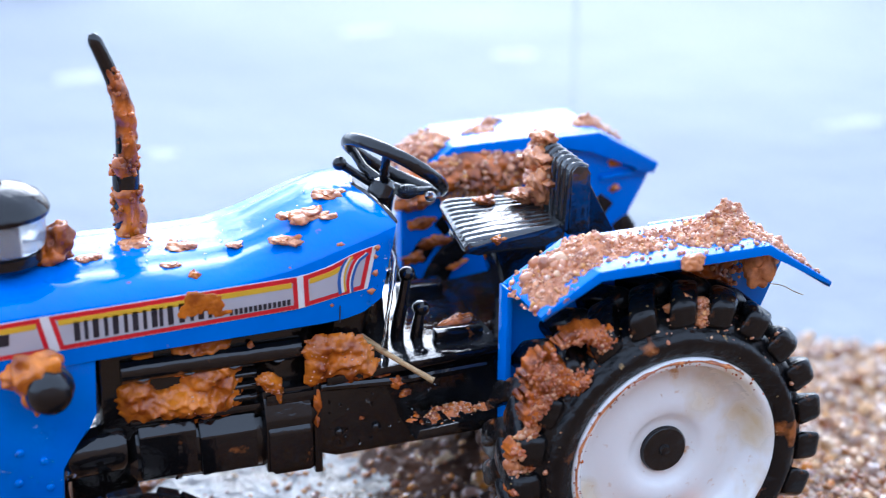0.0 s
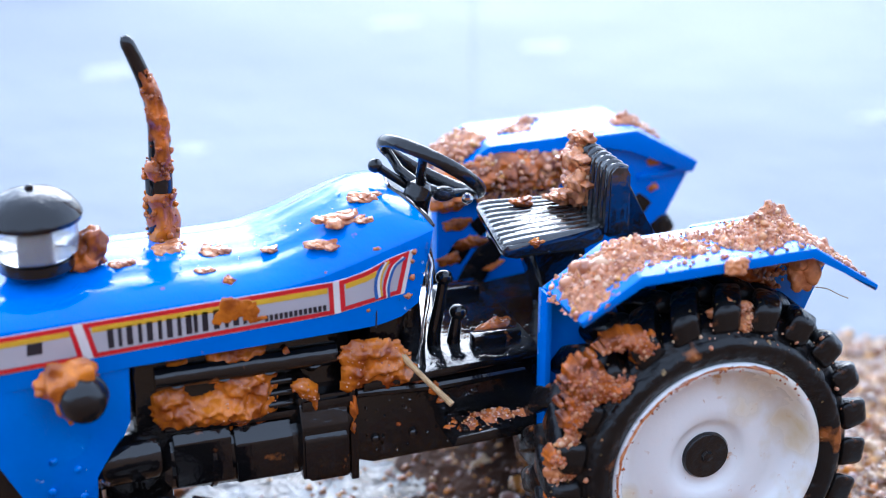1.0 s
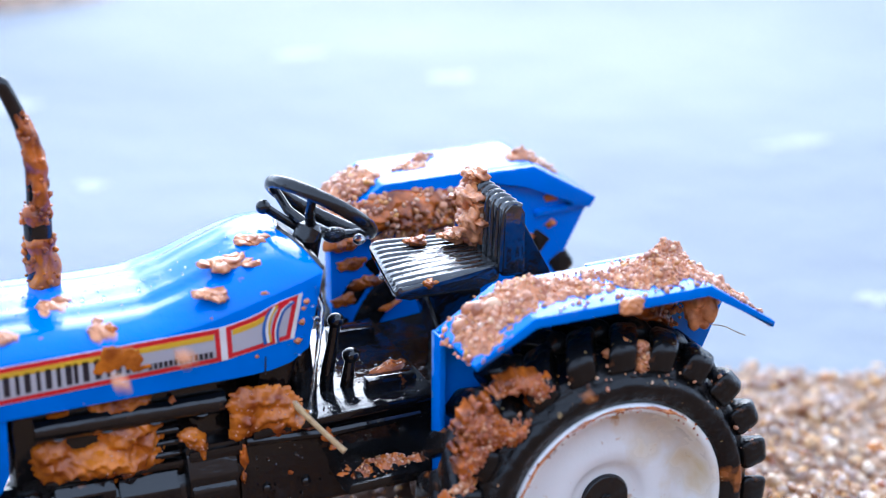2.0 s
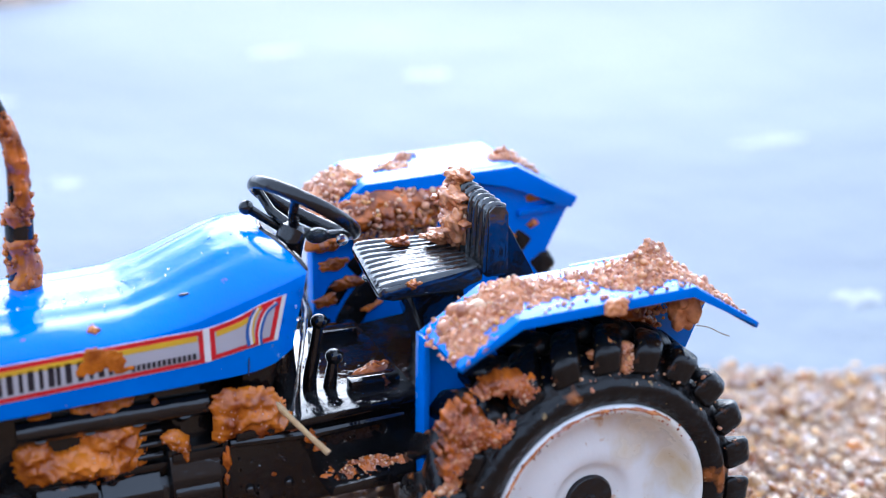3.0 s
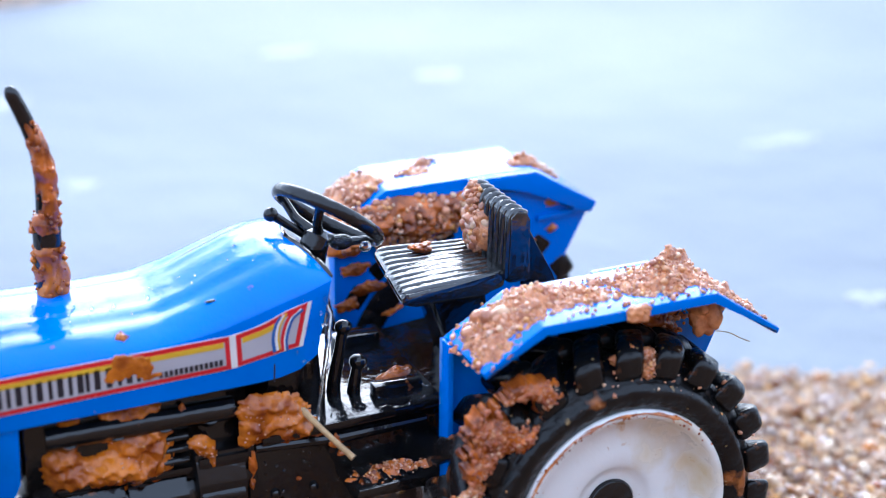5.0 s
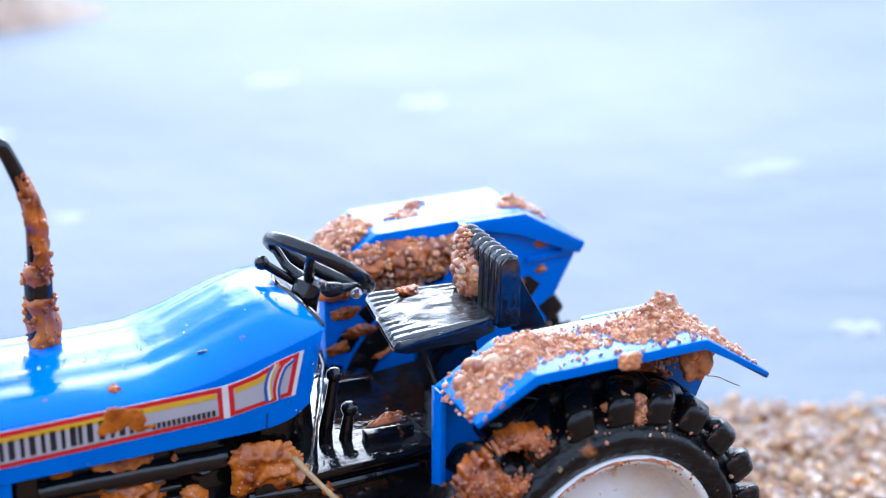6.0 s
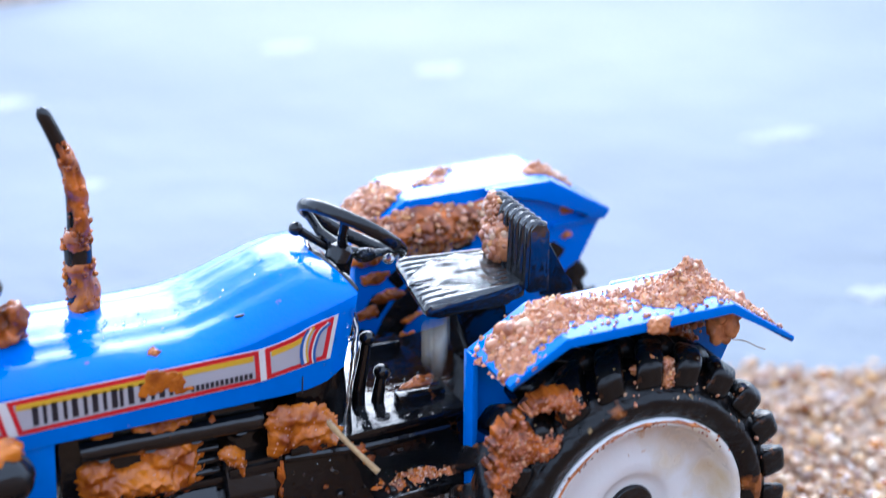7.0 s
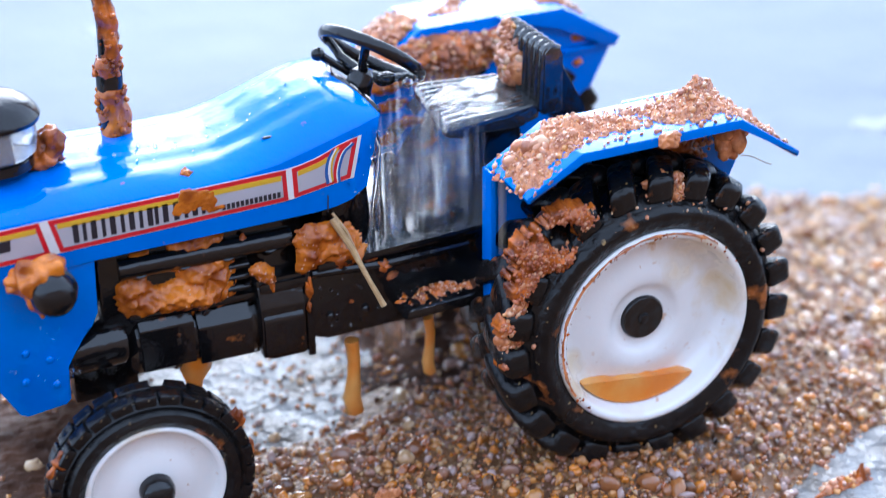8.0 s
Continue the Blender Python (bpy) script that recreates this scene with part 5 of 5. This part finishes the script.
_pts = [(_rng.uniform(-100, -50), 0, 0) for _ in range(60)]
_pts = [(x, y, hood_top(x, y)) for x, y in ((p[0], _rng.uniform(-9, 2)) for p in _pts)]
tagged(grains("hood_droplets", None, _pts, 216, 0.15, 0.45, FILM), "tiny water droplets on top of the blue hood", "water drops")
bm = bmesh.new()
tube(bm, smooth_line([(21.0, -41, 31.0), (23.4, -41.8, 30.6), (25.6, -42.6, 29.4), (27.4, -43, 28.6)], 4), 0.09, 5)
tagged(part("root_hair", bm, STRAW), "fine root hair sticking out of the mud under the mudguard", "root")
mud_cake("low hump of brown gravel standing in the puddle", [((36, -64.5, -37.4), (6, 0.8, 0), (-0.4, 2.0, 0), 1.6), ((41.5, -63.8, -37.4), (2.4, 0, 0), (0, 1.6, 0), 2.6)], MUD, seed=220, gr=60, gsize=(0.4, 1.0))

# wet mud whose dark colour stands in for the tractor's shade on the ground
SHADE_MUD = surf("shade_dark_mud", (0.075, 0.030, 0.013), (0.030, 0.013, 0.007), 90, 0.55, 0.0016, 300, rvar=0.3, spec=0.15)
clay("wet mud banked up under the gearbox beside the rear wheel, coloured dark for shade", lambda a, b, h: (a, b, max(ground_z(a, b), -36.2) + 0.6 * h), [(-20, 20, 12, 12, 3.4), (-10, 36, 12, 12, 3.4), (-30, 34, 9, 9, 2.4), (-24, 4, 8, 9, 2.6), (-38, 14, 6, 7, 1.6)],
     SHADE_MUD, 237, 0.8, 0.5, 0.9, 0.8, 240, (0.4, 1.2), grain=STONE)
clay("wet mud sheet under the nose of the toy tractor, coloured dark for its shade", lambda a, b, h: (a, b, max(ground_z(a, b), -36.2) + 0.5 * h), [(-118, 18, 17, 16, 3.2), (-126, -6, 15, 16, 3.2), (-126, -26, 14, 12, 2.8), (-100, 22, 9, 12, 2.6), (-112, -14, 10, 8, 2.2)],
     SHADE_MUD, 231, 0.9, 0.5, 0.8, 0.8)

# foam flecks on the open water
def foam(cx, cy, rx, ry, seed):
    bm = bmesh.new()
    patch(bm, (cx, cy, -51.4), (rx, 0, 0), (0, ry, 0), 0.8, seed, 0.5, 0.4)
    tagged(part("foam", bm, FOAM, sharp=70), "fleck of white foam drifting on the water", "foam", "foam on the water")

for _k, (_x, _y, _a, _b) in enumerate(FOAMS):
    foam(_x, _y, _a, _b, 300 + _k)

# falling water
CLOUDY = surf("cloudy_water", (0.42, 0.36, 0.25), (0.50, 0.45, 0.34), 200, 0.1, coat=0.4)
FALL = []
def water_strand(x, y, t, length, wd, seed, mat, label, speed=1.1, floor=-60):
    bm = bmesh.new()
    n = 14
    bend = 1.0 if wd > 1.15 else 0.15
    pts = [(1.2 * bend * noise.noise(Vector((k * 0.35, seed, 0))), 0.8 * noise.noise(Vector((k * 0.35, seed, 5))), length * (k / (n - 1) - 0.5)) for k in range(n)]
    rad = [wd * (0.15 + 0.85 * math.sin(math.pi * (k + 0.3) / n) ** 0.6) * (1 + 0.5 * noise.noise(Vector((k * 0.8, seed, 9)))) for k in range(n)]
    tube(bm, pts, rad, 10, 0.2, seed)
    for k in range(3 if wd > 1.15 else 0):
        ball(bm, (random.uniform(-3, 3), random.uniform(-2, 2), random.uniform(-0.6, 0.6) * length), wd * random.uniform(0.5, 1.0), 2, (0.9, 0.9, 1.5))
    ob = tagged(part("water_strand", bm, mat, sharp=80), label, "water")
    FALL.append((ob, x, y, t, length, speed, floor))

CLEARW = "clear strand of water falling from above"
for _k, (_x, _y, _t, _l, _w) in enumerate((
        (-43, -10, 1.49, 16, 1.4), (-40, -6, 1.5, 12, 1.2), (-40, -8, 4.2, 14, 1.4), (-34, -4, 5.46, 9, 1.3), (-22, -2, 5.2, 8, 1.6), (-34, -5, 6.49, 12, 1.2), (-24, 0, 6.97, 10, 1.5),
        (-43, -12, 7.49, 22, 1.5), (-39, -9, 7.5, 18, 1.4), (-45, -14, 7.485, 16, 1.2), (-41, -11, 7.48, 14, 1.2), (-42, -12, 7.72, 20, 1.2),
        (-42, -13, 8.0, 20, 1.7), (-38, -15, 7.985, 13, 1.6), (-33, -12, 8.0, 16, 1.8), (-45, -16, 7.99, 18, 1.3), (-31, -15, 8.015, 10, 1.5))):
    water_strand(_x, _y, _t, _l, _w, 400 + _k, FILM, CLEARW, 1.1)
water_strand(-27.2, -34, 7.991, 6.5, 0.9, 461, CLOUDY, "pale drop of cloudy water flung past the mudguard", 0.9)
water_strand(-26.5, -10, 7.007, 7.0, 1.8, 460, CLOUDY, "cloudy drip hanging off the seat edge", 0.4)
for _k, (_x, _y, _t) in enumerate(((70, 160, 0.0), (-40, 220, 0.05), (40, 200, 1.0), (-70, 150, 1.5), (20, 230, 3.8), (70, 200, 3.85), (-20, 170, 5.55), (60, 180, 7.05), (30, 210, 6.7))):
    water_strand(_x, _y, _t, 70, 0.8, 430 + _k, FILM, "thin streak of falling water behind the tractor", 1.6)
TRICKLE = []
for _k, (_x, _y, _l, _w, _t0, _z1) in enumerate(((-52.4, -15, 18, 1.9, 7.72, -16), (-35.6, -16, 14, 1.5, 7.8, -12), (-54, -16, 14, 1.2, 7.3, -45), (-40, -15, 12, 1.2, 7.5, -45))):
    bm = bmesh.new()
    tube(bm, [(0, 0, _l / 2), (0.4, 0, _l / 4), (0.2, 0.3, 0), (-0.3, 0.2, -_l / 4), (0, 0, -_l / 2 + 1), (0, 0, -_l / 2)], [_w * 0.8, _w * 0.7, _w * 0.75, _w * 0.9, _w, _w * 0.4], 12, 0.25, 450 + _k)
    TRICKLE.append((tagged(part("muddy_drip", bm, MUDWATER, sharp=80), "drip of orange muddy water falling from the gearbox", "water"), _x, _y, _t0, _z1))

def water_curtain(x, y, t, wide, length, seed):
    """A broken sheet of falling water with holes and a rippled face."""
    bm = bmesh.new()
    nx, nz = 14, 26
    for s in (-1, 1):
        grid = [[None] * (nx + 1) for _ in range(nz + 1)]
        for j in range(nz + 1):
            for i in range(nx + 1):
                u, w = i / nx * 2 - 1, j / nz * 2 - 1
                edge = max(0.0, 1 - u * u) ** 0.5 * max(0.0, 1 - w ** 4) ** 0.5
                ny = noise.fractal(Vector((u * 1.5, w * 2.5, seed)), 1.0, 2.0, 3)
                grid[j][i] = bm.verts.new((u * wide * (0.8 + 0.35 * noise.noise(Vector((w * 2, seed, 1)))), ny * 2.2 + s * (0.15 + 0.9 * edge * (0.7 + 0.6 * ny)), w * length / 2))
        for j in range(nz):
            for i in range(nx):
                q = (grid[j][i], grid[j][i + 1], grid[j + 1][i + 1], grid[j + 1][i])
                if noise.noise(Vector((i * 0.55, j * 0.28, seed * 2.3))) < 0.18:
                    bm.faces.new(q if s > 0 else q[::-1])
    ob = tagged(part("water_sheet", bm, FILM, sharp=80), "broken sheet of clear water splashing over the seat", "water")
    FALL.append((ob, x, y, t, length, 1.0, -60))

for _k, (_x, _y, _t, _w, _l) in enumerate(((-41, -10, 7.495, 4, 26), (-37, -14, 7.985, 6, 26), (-30, -12, 8.0, 7, 22), (-27, -15, 7.992, 6, 20), (-34, -16, 8.004, 4, 30), (-44, -15, 7.98, 4, 30), (-27, -4, 6.98, 5, 10), (-42, -8, 1.495, 3.5, 22))):
    water_curtain(_x, _y, _t, _w, _l, 500 + _k)
bm = bmesh.new()
tube(bm, [(-84.5, -12, -3), (-84.5, -12, -6.5), (-84.8, -12, -10), (-85.2, -12.2, -14.5), (-85.4, -12.2, -31)], [4.6, 3.4, 1.8, 1.1, 0.9], 16, 0.3, 3)
trickle = tagged(part("muddy_trickle", bm, MUDWATER, sharp=80), "trickle of orange muddy water running from the engine", "water")

# ---- movement ----
def motions():
    for ob, a, b, t0, t1 in LOOSE:
        mid = a.lerp(b, 0.45)
        mid.z = max(a.z - 3.0, b.z)
        walk(ob, [(0, Matrix.Translation(a * MM)), (t0, Matrix.Translation(a * MM)), ((t0 + t1) / 2, Matrix.Translation(mid * MM) @ pose(0, 0, 0, 35, 20, 0)),
                  (t1, Matrix.Translation(b * MM) @ pose(0, 0, 0, 80, 40, 0)), (8.0, Matrix.Translation(b * MM) @ pose(0, 0, 0, 80, 40, 0))])
    def lay(a, b):
        a, b = Vector(a), Vector(b)
        return Matrix.Translation(a * MM) @ (b - a).to_track_quat("X", "Z").to_matrix().to_4x4()
    walk(straw, [(0, lay((-54.6, -12.5, 20.0), (-40.2, -24, 12.4))), (0.55, lay((-54.6, -12.5, 20.0), (-40.6, -24.2, 12.3))), (0.85, lay((-56, -14, 21.2), (-45.5, -27, 11.3))),
                 (5.5, lay((-56, -14, 21.2), (-45.5, -27, 11.3))), (6.5, lay((-56, -14.4, 21.0), (-46.7, -27, 11.6))), (7.7, lay((-56, -14.6, 20.8), (-47, -27, 11.2))),
                 (8.0, lay((-56.4, -18.6, 23), (-50.2, -27, 8)))])
    walk(seat_pool, [(0, pose(0, 0, -0.0022)), (4.5, pose(0, 0, -0.0022)), (5.3, pose(0, 0, 0)), (8.0, pose(0, 0, 0.0001))])
    walk(trickle, [(0, pose(0, 0.004, 0.028)), (7.5, pose(0, 0.004, 0.028)), (7.85, pose(0, 0, 0)), (8.0, pose(0, 0, 0))])
    for ob, x, y, t0, z1 in TRICKLE:
        walk(ob, [(0, pose(x * MM, y * MM, 0.005)), (t0, pose(x * MM, y * MM, 0.005)), (min(8.0, t0 + 0.3), pose(x * MM, y * MM, z1 * MM)), (8.1, pose(x * MM, y * MM, z1 * MM))])
    for ob, x, y, t, length, speed, floor in FALL:
        # passes z = 25 mm at the time t, coming from high above and going into the ground
        up, down = 420.0, floor - length
        t0, t1 = t - (up - 25) / (speed * 1000), t + (25 - down) / (speed * 1000)
        rows = [(0, up)] if t0 > 0.04 else [(0, 25 + t * speed * 1000)]
        if t0 > 0.04:
            rows.append((t0, up))
        rows.append((t, 25))
        if t1 < 7.96:
            rows += [(t1, down), (8.0, down)]
        else:
            rows.append((8.0, 25 - (8.0 - t) * speed * 1000))
        clean = []
        for tt, z in rows:
            if not clean or frame(tt) > frame(clean[-1][0]):
                clean.append((tt, z))
        if clean[-1][0] < 8.0:
            clean.append((8.0, clean[-1][1]))
        walk(ob, [(tt, pose(x * MM, y * MM, z * MM)) for tt, z in clean])

motions()
